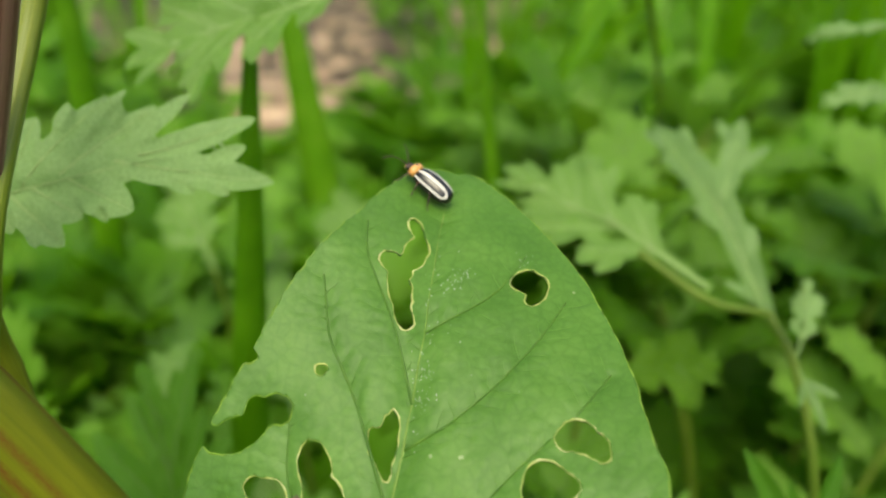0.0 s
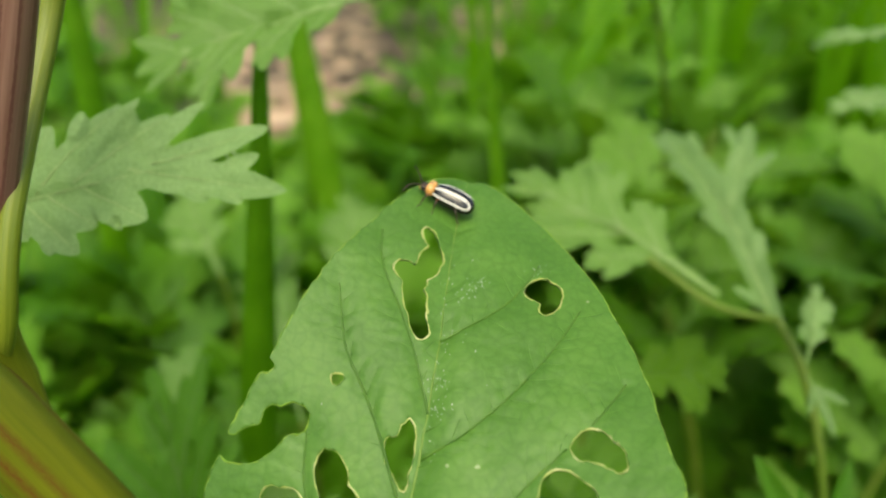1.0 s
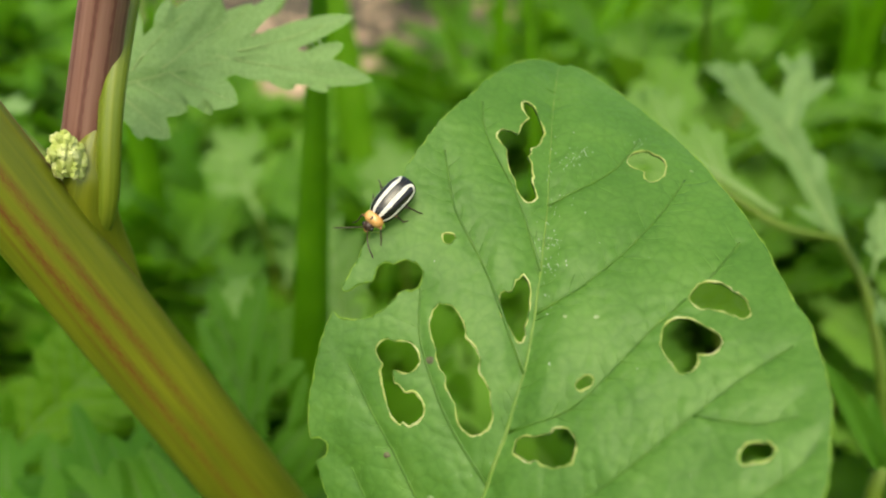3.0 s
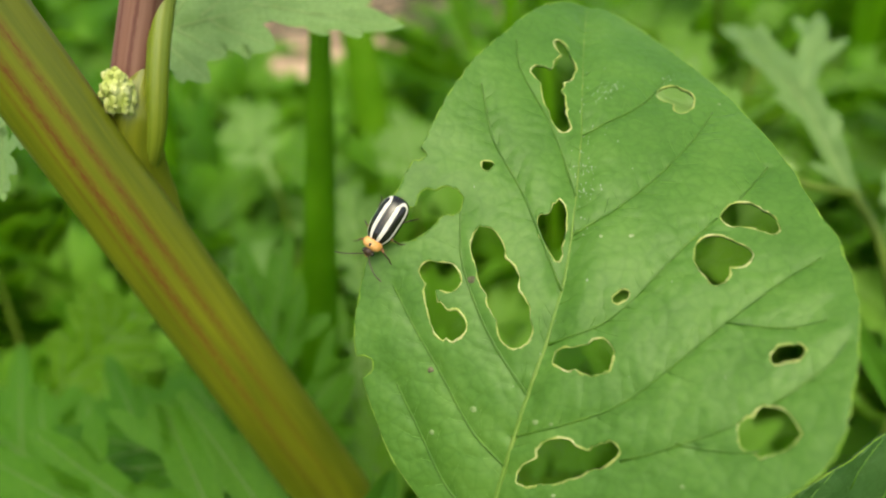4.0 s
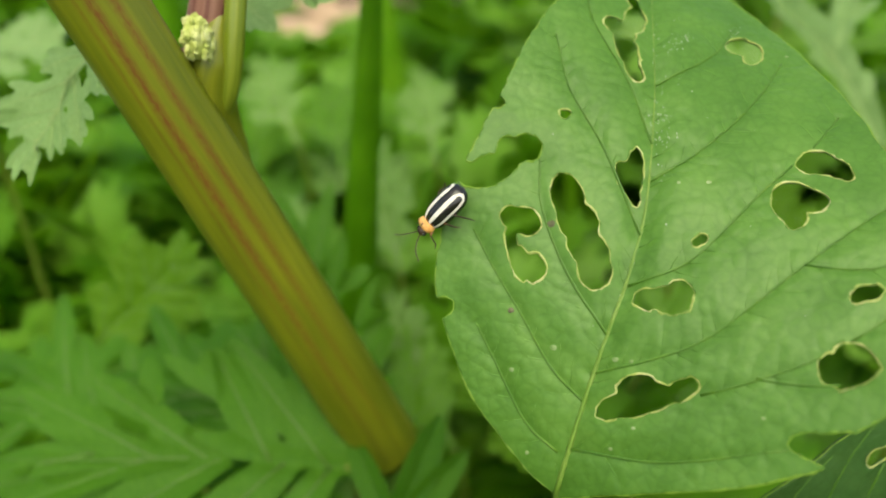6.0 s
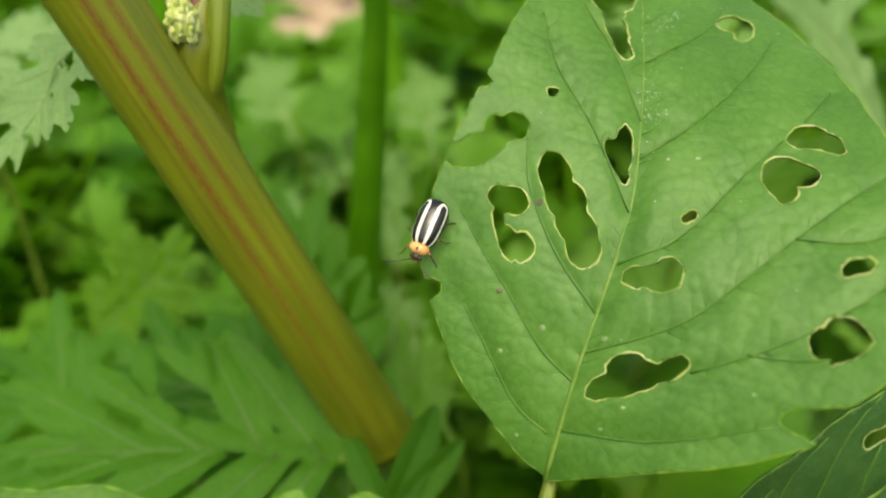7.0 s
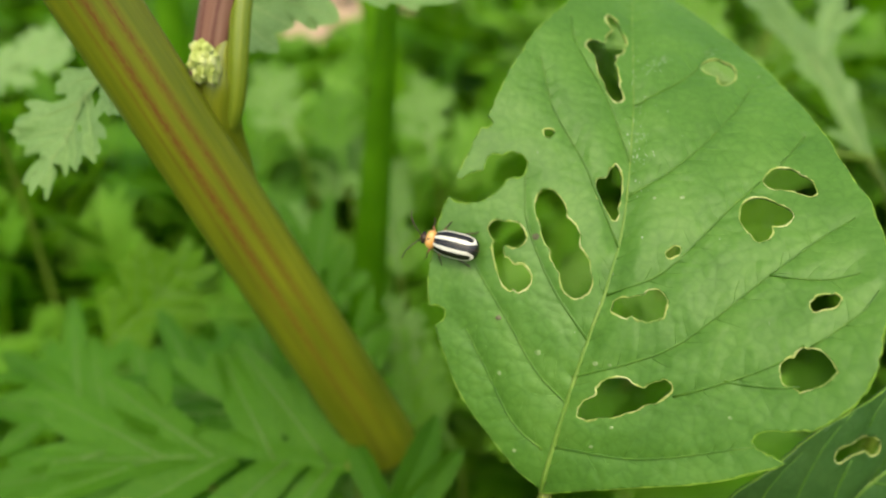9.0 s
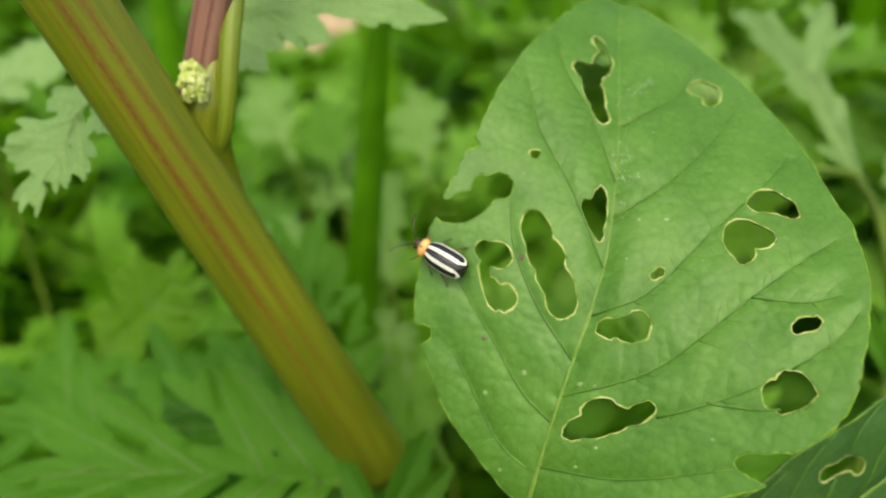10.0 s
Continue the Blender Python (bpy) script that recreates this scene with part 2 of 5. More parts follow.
ORANGE = plain_material("neck_orange", (0.52, 0.22, 0.035), (0.74, 0.46, 0.20), 0.0007, 0.22, 0.00001, 0.45, 0.0)
BROWN = plain_material("beetle_brown", (0.020, 0.012, 0.008), (0.06, 0.032, 0.018), 0.0003, 0.4)
RUST = plain_material("beetle_rust", (0.16, 0.065, 0.03), (0.30, 0.13, 0.05), 0.0003, 0.4)
# Soil kept dark: the shade under the weeds is part of this colour.
SOIL = plain_material("dry_soil", (0.050, 0.042, 0.027), (0.130, 0.105, 0.074), 0.02, 0.9, 0.004, 0.2)
LITTER = plain_material("dry_litter", (0.34, 0.23, 0.14), (0.62, 0.47, 0.34), 0.03, 0.8, 0.001, 0.2)


# ---- mesh tools ----
def mesh_object(name, verts, faces, mat, parent=None, label="", smooth=True, uvs=None):
    me = bpy.data.meshes.new(name)
    me.from_pydata([tuple(v) for v in verts], [], faces)
    mats = mat if isinstance(mat, (list, tuple)) else [mat]
    for m in mats:
        me.materials.append(m)
    if smooth:
        me.shade_smooth()
    if uvs is not None:
        layer = me.uv_layers.new(name="UVMap")
        flat = [c for f in faces for i in f for c in uvs[i]]
        layer.data.foreach_set("uv", flat)
    me.update()
    ob = new(name, me)
    if parent:
        ob.parent = parent
    if label:
        tagged(ob, label)
    return ob


def share(name, me, parent, m=None, label=""):
    ob = new(name, me)
    ob.parent = parent
    if m is not None:
        ob.matrix_basis = m
    if label:
        tagged(ob, label)
    return ob


def thing(name, label, category, m=None, group=""):
    ob = new(name)
    ob.empty_display_size = 0.01
    if m is not None:
        ob.matrix_basis = m
    return tagged(ob, label, category, group)


def tube(points, radii, sides=10, ridge=0.0, ridges=8, caps=True):
    """Verts, faces and uvs of a round stalk along points."""
    pts = [Vector(p) for p in points]
    n = len(pts)
    if not isinstance(radii, (list, tuple, np.ndarray)):
        radii = [radii] * n
    tang = [(pts[min(i + 1, n - 1)] - pts[max(i - 1, 0)]).normalized() for i in range(n)]
    side = tang[0].orthogonal().normalized()
    verts, faces, uvs = [], [], []
    run = 0.0
    for i in range(n):
        side = (side - tang[i] * side.dot(tang[i])).normalized()
        other = tang[i].cross(side)
        if i:
            run += (pts[i] - pts[i - 1]).length
        for k in range(sides + 1):
            a = 2 * math.pi * k / sides
            r = radii[i] * (1 + ridge * math.cos(ridges * a))
            verts.append(pts[i] + side * (r * math.cos(a)) + other * (r * math.sin(a)))
            uvs.append((k / sides, run / 0.05))
    w = sides + 1
    for i in range(n - 1):
        for k in range(sides):
            faces.append((i * w + k, i * w + k + 1, (i + 1) * w + k + 1, (i + 1) * w + k))
    if caps:
        faces.append(tuple(reversed(range(sides))))
        faces.append(tuple((n - 1) * w + k for k in range(sides)))
    return verts, faces, uvs


def spline(points, steps=8):
    """A smooth line through a few points."""
    p = [Vector(a) for a in points]
    p = [2 * p[0] - p[1]] + p + [2 * p[-1] - p[-2]]
    out = []
    for i in range(1, len(p) - 2):
        for k in range(steps):
            t = k / steps
            a, b, c, d = p[i - 1], p[i], p[i + 1], p[i + 2]
            out.append(0.5 * (2 * b + (c - a) * t + (2 * a - 5 * b + 4 * c - d) * t * t + (3 * b - a - 3 * c + d) * t ** 3))
    out.append(p[-2])
    return out


def sheet(field, u0, u1, v0, v1, step):
    """The flat region where field(U, V) > 0: points, faces and the closed lines of its border."""
    nu, nv = int(math.ceil((u1 - u0) / step)), int(math.ceil((v1 - v0) / step))
    us, vs = u0 + step * np.arange(nu + 1), v0 + step * np.arange(nv + 1)
    F = field(*np.meshgrid(us, vs, indexing="ij"))
    inside = F > 0
    pts, faces, made, follow = [], [], {}, {}

    def corner(i, j):
        key = (i, j)
        if key not in made:
            made[key] = len(pts)
            pts.append((us[i], vs[j]))
        return made[key]

    def cut(a, b):
        key = (a, b) if a < b else (b, a)
        if key not in made:
            fa, fb = F[key[0]], F[key[1]]
            t = min(max(fa / (fa - fb), 0.04), 0.96)
            made[key] = len(pts)
            pts.append((us[key[0][0]] * (1 - t) + us[key[1][0]] * t, vs[key[0][1]] * (1 - t) + vs[key[1][1]] * t))
        return made[key]

    some = inside[:-1, :-1] | inside[1:, :-1] | inside[:-1, 1:] | inside[1:, 1:]
    for i, j in zip(*np.nonzero(some)):
        i, j = int(i), int(j)
        ring = [(i, j), (i + 1, j), (i + 1, j + 1), (i, j + 1)]
        poly, left = [], None
        first = None
        for k in range(4):
            a, b = ring[k], ring[(k + 1) % 4]
            if inside[a]:
                poly.append(corner(*a))
            if inside[a] and not inside[b]:
                left = cut(a, b)
                poly.append(left)
            elif inside[b] and not inside[a]:
                back = cut(a, b)
                poly.append(back)
                if left is None:
                    first = back
                else:
                    follow[left] = back
                    left = None
        if left is not None and first is not None:
            follow[left] = first
        if len(poly) > 2:
            faces.append(tuple(poly))
    loops = []
    while follow:
        a, b = follow.popitem()
        loop = [a]
        while b != loop[0] and b in follow:
            loop.append(b)
            b = follow.pop(b)
        if b != loop[0]:
            loop.append(b)
        loops.append(loop)
    return np.array(pts), faces, loops


def line_distance(P, lines):
    """The distance of each point of P from the nearest of some broken lines."""
    best = np.full(len(P), 1e9)
    for line in lines:
        for (ax, ay), (bx, by) in zip(line[:-1], line[1:]):
            d = np.array([bx - ax, by - ay])
            t = np.clip(((P - (ax, ay)) @ d) / (d @ d), 0, 1)
            best = np.minimum(best, np.hypot(*(P - (ax, ay) - t[:, None] * d).T))
    return best


def near_distance(P, lines, reach):
    """As line_distance, for many short lines: only points within reach of a line count."""
    best = np.full(len(P), reach)
    for line in lines:
        a = np.array(line)
        lo, hi = a.min(0) - reach, a.max(0) + reach
        idx = np.nonzero((P[:, 0] > lo[0]) & (P[:, 0] < hi[0]) & (P[:, 1] > lo[1]) & (P[:, 1] < hi[1]))[0]
        if len(idx):
            best[idx] = np.minimum(best[idx], line_distance(P[idx], [line]))
    return best


def flat_spline(line, steps=6):
    return [(p.x, p.y) for p in spline([(a, b, 0) for a, b in line], steps)]


def ripple(U, V, size, seed):
    """Cheap smooth waves for ragged edges."""
    return (np.sin(U / size * 2.1 + seed) * np.cos(V / size * 1.7 + 1.3 * seed) + 0.6 * np.sin((U + V) / size * 4.3 + 2.1 * seed) + 0.4 * np.cos((U - 1.6 * V) / size * 7.1 + seed)) / 2.0


def ellipse(U, V, x, y, rx, ry, turn=0):
    c, s = math.cos(radians(turn)), math.sin(radians(turn))
    a, b = (U - x) * c + (V - y) * s, -(U - x) * s + (V - y) * c
    return (1 - np.sqrt((a / rx) ** 2 + (b / ry) ** 2)) * min(rx, ry)


def solid(ob, thick):
    mod = ob.modifiers.new("thickness", "SOLIDIFY")
    mod.thickness, mod.offset = thick, -1.0
    return ob


# ---- ground ----
def ground():
    line = np.concatenate([-np.geomspace(300, 2.4, 14), np.linspace(-2, 2, 81), np.geomspace(2.4, 300, 14)])
    n = len(line)
    verts = [(x, y + 0.8, 0.012 * noise.noise((x * 6, y * 6, 0)) + 0.006 * noise.noise((x * 25, y * 25, 4))) for x in line for y in line]
    faces = [(i * n + j, (i + 1) * n + j, (i + 1) * n + j + 1, i * n + j + 1) for i in range(n - 1) for j in range(n - 1)]
    ob = mesh_object("ground", verts, faces, SOIL)
    tagged(ob, "dry soil under the weeds, darkened for their shade", "ground", kind="structure")


ground()


# ---- the chewed leaf ----
MM = 0.001
LEAF = Matrix(((0.933, 0.201, -0.300, -0.0100), (-0.349, 0.709, -0.613, 0.0321), (0.089, 0.676, 0.731, 0.1417), (0, 0, 0, 1)))


def leaf_bend(U, V):
    """The chewed leaf's arch, in mm over its own plane."""
    return 0.693 + 0.2332 * U + 0.5533 * V + 0.00434 * U * U - 0.01685 * U * V - 0.01113 * V * V


MAIN_RIB = flat_spline([(0, -0.3), (1.5, 6.4), (2.8, 12), (3.8, 16.4), (4.4, 22), (4.0, 29), (3.3, 35), (1.4, 45.8), (0.6, 51)])
MAIN_VEINS = [flat_spline(a) for a in (
    [(2.8, 12.1), (0, 15.2), (-1.9, 18), (-3.6, 21.5), (-4.2, 25)],
    [(1.7, 6.9), (-1.2, 9.1), (-4.1, 12.8), (-6.5, 15.7), (-8.6, 18.6)],
    [(-0.1, 3.0), (-2.9, 4.8), (-5.8, 8.9), (-7.6, 11.5)],
    [(1.9, 9.1), (6.2, 10.6), (10.3, 12.9), (15.9, 18.8), (19.3, 22.4), (21.6, 24.5)],
    [(1.8, 6.4), (10, 8.6), (17.2, 12.1), (21.8, 16.1), (23.2, 18.3)],
    [(0.6, 3.4), (7.9, 3.6), (15.9, 5.8)],
    [(3.9, 15.9), (8.3, 18.4), (12.8, 24.8), (16, 29.3), (17.8, 33)],
    [(4.4, 24.6), (7.2, 27), (9.9, 30.7), (12, 35), (13.2, 39)],
    [(3.5, 33.9), (6.3, 36.7), (7.9, 39.1), (9, 43)],
    [(4.3, 20), (0.6, 26.7), (-2.6, 31.2), (-3.6, 33.2), (-5, 37)],
    [(4.1, 28), (1.2, 34), (-2.4, 39.5), (-3.6, 43)],
    [(15.9, 18.8), (19.5, 18.8), (22, 19.6)],
    [(13.5, 10.2), (17, 10.2), (20, 10.8)])]


def main_field(U, V):
    lv = (-1, 0, 1.1, 3.8, 5.9, 8.8, 11.4, 13, 15, 20.2, 23.5, 27.4, 31, 34.8, 39.1, 43.6, 48.2, 50.3, 51.6, 53)
    lu = (1.0, -0.3, -2.3, -5.4, -7.6, -9.2, -10.4, -11.1, -11.4, -10.8, -9.9, -8.8, -7.8, -7.2, -6.1, -4.6, -2.9, -1.7, 0.4, 4)
    rv = (-1, -0.3, 1.7, 2.8, 5.1, 8, 9.2, 10.8, 13.3, 16.1, 20.4, 23.9, 26.8, 28.7, 32.8, 36, 41.2, 44.3, 47.2, 49.8, 51.0, 52, 53)
    ru = (-2, 0.8, 8.8, 13.4, 18.4, 20.3, 21.6, 22.7, 23.3, 23.7, 23.9, 23.3, 22.4, 21.2, 19.6, 17.9, 14.5, 11.8, 8.8, 5.6, 3.6, 1.2, -3)
    fine = np.linspace(-1, 53, 541)
    k = np.ones(13) / 13
    left = np.convolve(np.pad(np.interp(fine, lv, lu), 6, "edge"), k, "valid")
    right = np.convolve(np.pad(np.interp(fine, rv, ru), 6, "edge"), k, "valid")
    wav = 0.12 * ripple(U, V, 1.3, 2.0) + 0.05 * ripple(U, V, 0.35, 4.0)
    L, Rr = np.interp(V, fine, left), np.interp(V, fine, right)
    f = np.minimum(np.minimum(U - L, Rr - U), np.minimum(V + 0.6, 51.7 - V)) + wav
    f = np.minimum(f, np.hypot((U - 0.6) * 0.8, V - 52.2) - 0.9)
    def hole(*bites):
        g = ellipse(U, V, *bites[0])
        for b in bites[1:]:
            g = np.maximum(g, ellipse(U, V, *b))
        return g

    holes = [
        # long hole by the tip
        hole((0.71, 37.19, 2.37, 0.95, -66), (0.14, 43.29, 1.39, 0.60, -58), (-0.19, 39.33, 1.80, 0.93, -33), (1.60, 35.08, 1.78, 0.75, -64), (0.80, 40.80, 2.04, 0.96, -88)),
        # hooked hole high on the right half
        hole((10.38, 40.22, 1.30, 1.30, -52), (9.51, 40.48, 1.36, 1.02, 67), (10.86, 39.13, 1.35, 0.78, 73)),
        # pinhole
        hole((-2.88, 29.23, 0.60, 0.52, 56)),
        # drop beside the midrib
        hole((3.29, 23.51, 1.56, 0.58, -75), (3.21, 25.07, 2.30, 0.73, -86), (2.79, 24.35, 1.75, 0.90, -60)),
        # long hole on the left half
        hole((-1.54, 22.11, 2.18, 1.38, -66), (-0.45, 20.25, 1.89, 1.58, -40), (1.32, 16.71, 1.63, 1.42, -83), (0.60, 18.22, 1.40, 2.07, 50)),
        # hooked hole by the left margin
        hole((-3.40, 16.23, 1.24, 1.12, -84), (-4.44, 16.41, 1.53, 0.89, -68), (-5.32, 17.69, 1.83, 0.57, -72), (-5.36, 19.71, 1.04, 1.40, 59), (-4.38, 19.74, 1.27, 1.11, -54)),
        # upper of the pair
        hole((15.81, 27.50, 1.07, 1.04, -36), (17.79, 27.27, 1.44, 0.93, -49), (16.51, 27.78, 1.59, 1.27, -25)),
        # lower of the pair
        hole((15.07, 22.47, 1.10, 0.86, 68), (14.28, 23.65, 1.83, 1.00, -75), (14.89, 24.99, 1.43, 0.76, -7), (16.07, 24.02, 1.07, 1.25, -79)),
        # dot
        hole((8.52, 19.77, 0.49, 0.50, -61), (8.83, 20.09, 0.52, 0.53, -40)),
        # hole below the dot
        hole((5.46, 14.95, 1.16, 0.93, -8), (6.41, 15.38, 1.20, 0.68, 27), (7.47, 14.57, 1.35, 0.65, 10), (7.75, 15.48, 1.34, 1.10, -78)),
        # hole by the right margin
        hole((19.48, 16.84, 0.97, 0.65, 51), (20.09, 17.05, 0.63, 0.86, -57)),
        # round hole, lower right
        hole((19.36, 12.22, 1.49, 1.11, -42), (19.55, 11.12, 1.60, 0.59, 36), (18.09, 11.48, 1.25, 1.01, -90)),
        # largest hole near the base
        hole((5.44, 8.66, 1.57, 0.85, 20), (6.86, 8.02, 1.11, 1.35, -63), (8.64, 8.71, 1.62, 0.77, 37), (5.45, 7.22, 1.89, 0.92, 20), (4.02, 6.91, 1.72, 0.92, 30)),
        # cut at the left margin
        hole((-7.80, 23.90, 2.05, 0.86, 26), (-5.31, 25.68, 1.24, 1.24, -48), (-7.57, 23.29, 2.34, 1.10, 36), (-6.50, 25.20, 1.37, 1.16, -56), (-9.44, 22.68, 1.18, 1.03, -22)),
        # nick
        hole((-8.16, 29.06, 0.74, 0.55, 44)),
        # notch
        hole((-10.53, 12.29, 1.08, 0.84, 16)),
        # cut at the right margin
        hole((19.06, 5.61, 2.37, 0.54, 4), (18.39, 6.47, 1.68, 0.84, 28), (17.15, 6.38, 1.45, 0.84, 13), (20.64, 7.35, 1.28, 0.76, 15), (20.70, 6.41, 1.43, 1.08, -39)),
    ]
    gap = holes[0]
    for h in holes[1:]:
        gap = np.maximum(gap, h)
    return np.minimum(f, -(gap + 0.07 * ripple(U, V, 0.55, 5.0) + 0.08 * ripple(U, V, 0.30, 9.0) - 0.05))


def pigweed_leaf(name, label, place, field, box, rib, veins, bend, blade_mat, step=0.3, rib_r=0.55, scars=(), thick=0.25, holes_rim=True, group="pigweed leaves"):
    """A leaf in mm: blade quilted between its veins, midrib, side veins, gnawed rims."""
    ob = thing(name, label, "leaf", place, group)
    P, faces, loops = sheet(field, *box, step)
    rel = [v for v in veins]
    rnd = random.Random(len(faces))
    fine = []
    for line in list(veins) + [rib]:
        a = np.array(line)
        run = np.concatenate([[0], np.cumsum(np.hypot(*np.diff(a, axis=0).T))])
        for side in (-1, 1):
            s = rnd.uniform(0.6, 1.6)
            while s < run[-1] - 0.3:
                x, y = np.interp(s, run, a[:, 0]), np.interp(s, run, a[:, 1])
                k = min(len(a) - 2, int(np.searchsorted(run, s)))
                ang = math.atan2(a[k + 1][1] - a[k][1], a[k + 1][0] - a[k][0]) + side * rnd.uniform(0.75, 1.25)
                ln = rnd.uniform(0.9, 2.6)
                bow = side * rnd.uniform(-0.4, 0.1)
                fine.append([(x + ln * q * math.cos(ang + bow * q), y + ln * q * math.sin(ang + bow * q)) for q in (0, 0.35, 0.7, 1.0)])
                s += rnd.uniform(0.9, 2.2)

    def height(Q):
        Q = np.atleast_2d(Q)
        d = line_distance(Q, rel)
        dr = line_distance(Q, [rib])
        h = bend(Q[:, 0], Q[:, 1]) - 0.75
        h = h + 0.12 * (1 - np.exp(-(d / 0.40) ** 2)) + 0.15 * (1 - np.exp(-(d / 1.5) ** 2)) + 0.5 * (1 - np.exp(-(dr / 1.2) ** 2))
        h = h + 0.05 * (1 - np.exp(-(near_distance(Q, fine, 0.6) / 0.22) ** 2)) + np.array([0.11 * noise.noise((x * 0.45, y * 0.45, 0.0)) + 0.05 * noise.noise((x * 1.6, y * 1.6, 7.0)) for x, y in Q])
        return h

    H = height(P)
    blade = mesh_object("blade", np.column_stack([P, H]) * MM, faces, blade_mat, ob)
    solid(blade, thick * MM)
    big = max(range(len(loops)), key=lambda i: len(loops[i])) if loops else -1
    for i, loop in enumerate(loops):
        if len(loop) < 6:
            continue
        Q = P[loop]
        for _ in range(1):
            Q = (np.roll(Q, 1, 0) + 2 * Q + np.roll(Q, -1, 0)) / 4
        Z = height(Q) - 0.06
        Q3 = np.column_stack([Q, Z]) * MM
        Q3 = np.vstack([Q3, Q3[:1]])
        outer = i == big
        radii = [(0.068 if outer else 0.074) * MM * (1 + 0.9 * noise.noise((q[0] * 900, q[1] * 900, i)) + 0.5 * noise.noise((q[0] * 2500, q[1] * 2500, i))) for q in Q3]
        v, f, uv = tube(Q3, radii, 6, caps=False)
        mesh_object("leaf_margin" if outer else "gnawed_rim", v, f, MARGIN if outer else RIM, ob, "" if outer else "pale yellow gnawed rim of a hole")
    R3 = np.array(rib)
    R3 = np.column_stack([R3, height(R3) - 0.02]) * MM
    n = len(R3)
    v, f, uv = tube(R3, [MM * (rib_r * (1 - 0.86 * (i / (n - 1)) ** 0.6)) for i in range(n)], 8)
    mesh_object("midrib", v, f, MIDRIB, ob, "pale yellow-green midrib")
    for line in veins:
        V2 = np.array(line)
        ok = field(V2[:, 0], V2[:, 1]) > -0.1
        run = []
        for k in range(len(V2) + 1):
            if k < len(V2) and ok[k]:
                run.append(k)
            else:
                if len(run) > 2:
                    seg = V2[run]
                    s3 = np.column_stack([seg, height(seg) + 0.03]) * MM
                    v, f, uv = tube(s3, [MM * 0.12 * (1 - 0.5 * r / len(V2)) for r in run], 6)
                    mesh_object("side_vein", v, f, VEIN, ob)
                run = []
    fv, ff = [], []
    flat = np.array(fine)
    keep = flat[(field(flat[:, :, 0], flat[:, :, 1]) > 0.15).all(axis=1)]
    lift = height(keep.reshape(-1, 2)).reshape(keep.shape[:2]) - 0.005
    for line, z in zip(keep, lift):
        tv, tf, _ = tube(np.column_stack([line, z]) * MM, [MM * 0.045, MM * 0.04, MM * 0.03, MM * 0.012], 4)
        ff += [tuple(i + len(fv) for i in q) for q in tf]
        fv += tv
    tagged(mesh_object("vein_network", fv, ff, blade_mat, ob), kind="stuff")
    for x, y, r, mat in scars:
        r = r * 0.65
        k = 9
        ring = [(x + r * (1 + 0.35 * noise.noise((x * 3 + a, y, a))) * math.cos(a * 2 * math.pi / k), y + r * (0.8 + 0.35 * noise.noise((x, y * 3 + a, a))) * math.sin(a * 2 * math.pi / k)) for a in range(k)]
        ring.append((x, y))
        z = height(np.array(ring)) + 0.03
        z[-1] += 0.05
        vs = [(a[0] * MM, a[1] * MM, b * MM) for a, b in zip(ring, z)]
        mesh_object("leaf_scar", vs, [(i, (i + 1) % k, k) for i in range(k)], mat, ob)
    return ob, height


SCARS = [(-4.8, 12.8, 0.4, NECROTIC), (-1.1, 10.5, 0.45, SCAR), (-4.3, 8.4, 0.35, SCAR), (3.7, 10.3, 0.38, SCAR), (4.9, 10.3, 0.28, SCAR),
         (6.6, 24.5, 0.25, SCAR), (8.8, 24.8, 0.3, SCAR), (14.2, 7.6, 0.25, SCAR), (5.6, 5.6, 0.25, SCAR), (4.1, 3.9, 0.25, SCAR),
         (-2.5, 2.5, 0.3, SCAR), (-2.5, 19.8, 0.55, NECROTIC), (13.6, 40.2, 0.25, SCAR)]
main_leaf, main_height = pigweed_leaf("pigweed_leaf", "broad green pigweed leaf riddled with gnawed yellow-rimmed holes", LEAF, main_field,
                                      (-13, 26, -1.2, 53.2), MAIN_RIB, MAIN_VEINS, leaf_bend, PIGWEED, 0.2, 0.26, SCARS)
v, f, uv = tube([LEAF.inverted() @ Vector(p) for p in spline([(-0.0090, 0.0343, 0.1416), (-0.0101, 0.0312, 0.1394), (-0.0124, 0.0294, 0.1328), (-0.020, 0.036, 0.112), (-0.0240, 0.058, 0.085)])],
                [MM * r for r in 0.72 * np.linspace(0.55, 1.35, 33) ** 0.6], 12, 0.06, 6)
mesh_object("leafstalk", v, f, STALK_GREEN, main_leaf, "ribbed yellow-green leafstalk", uvs=uv)


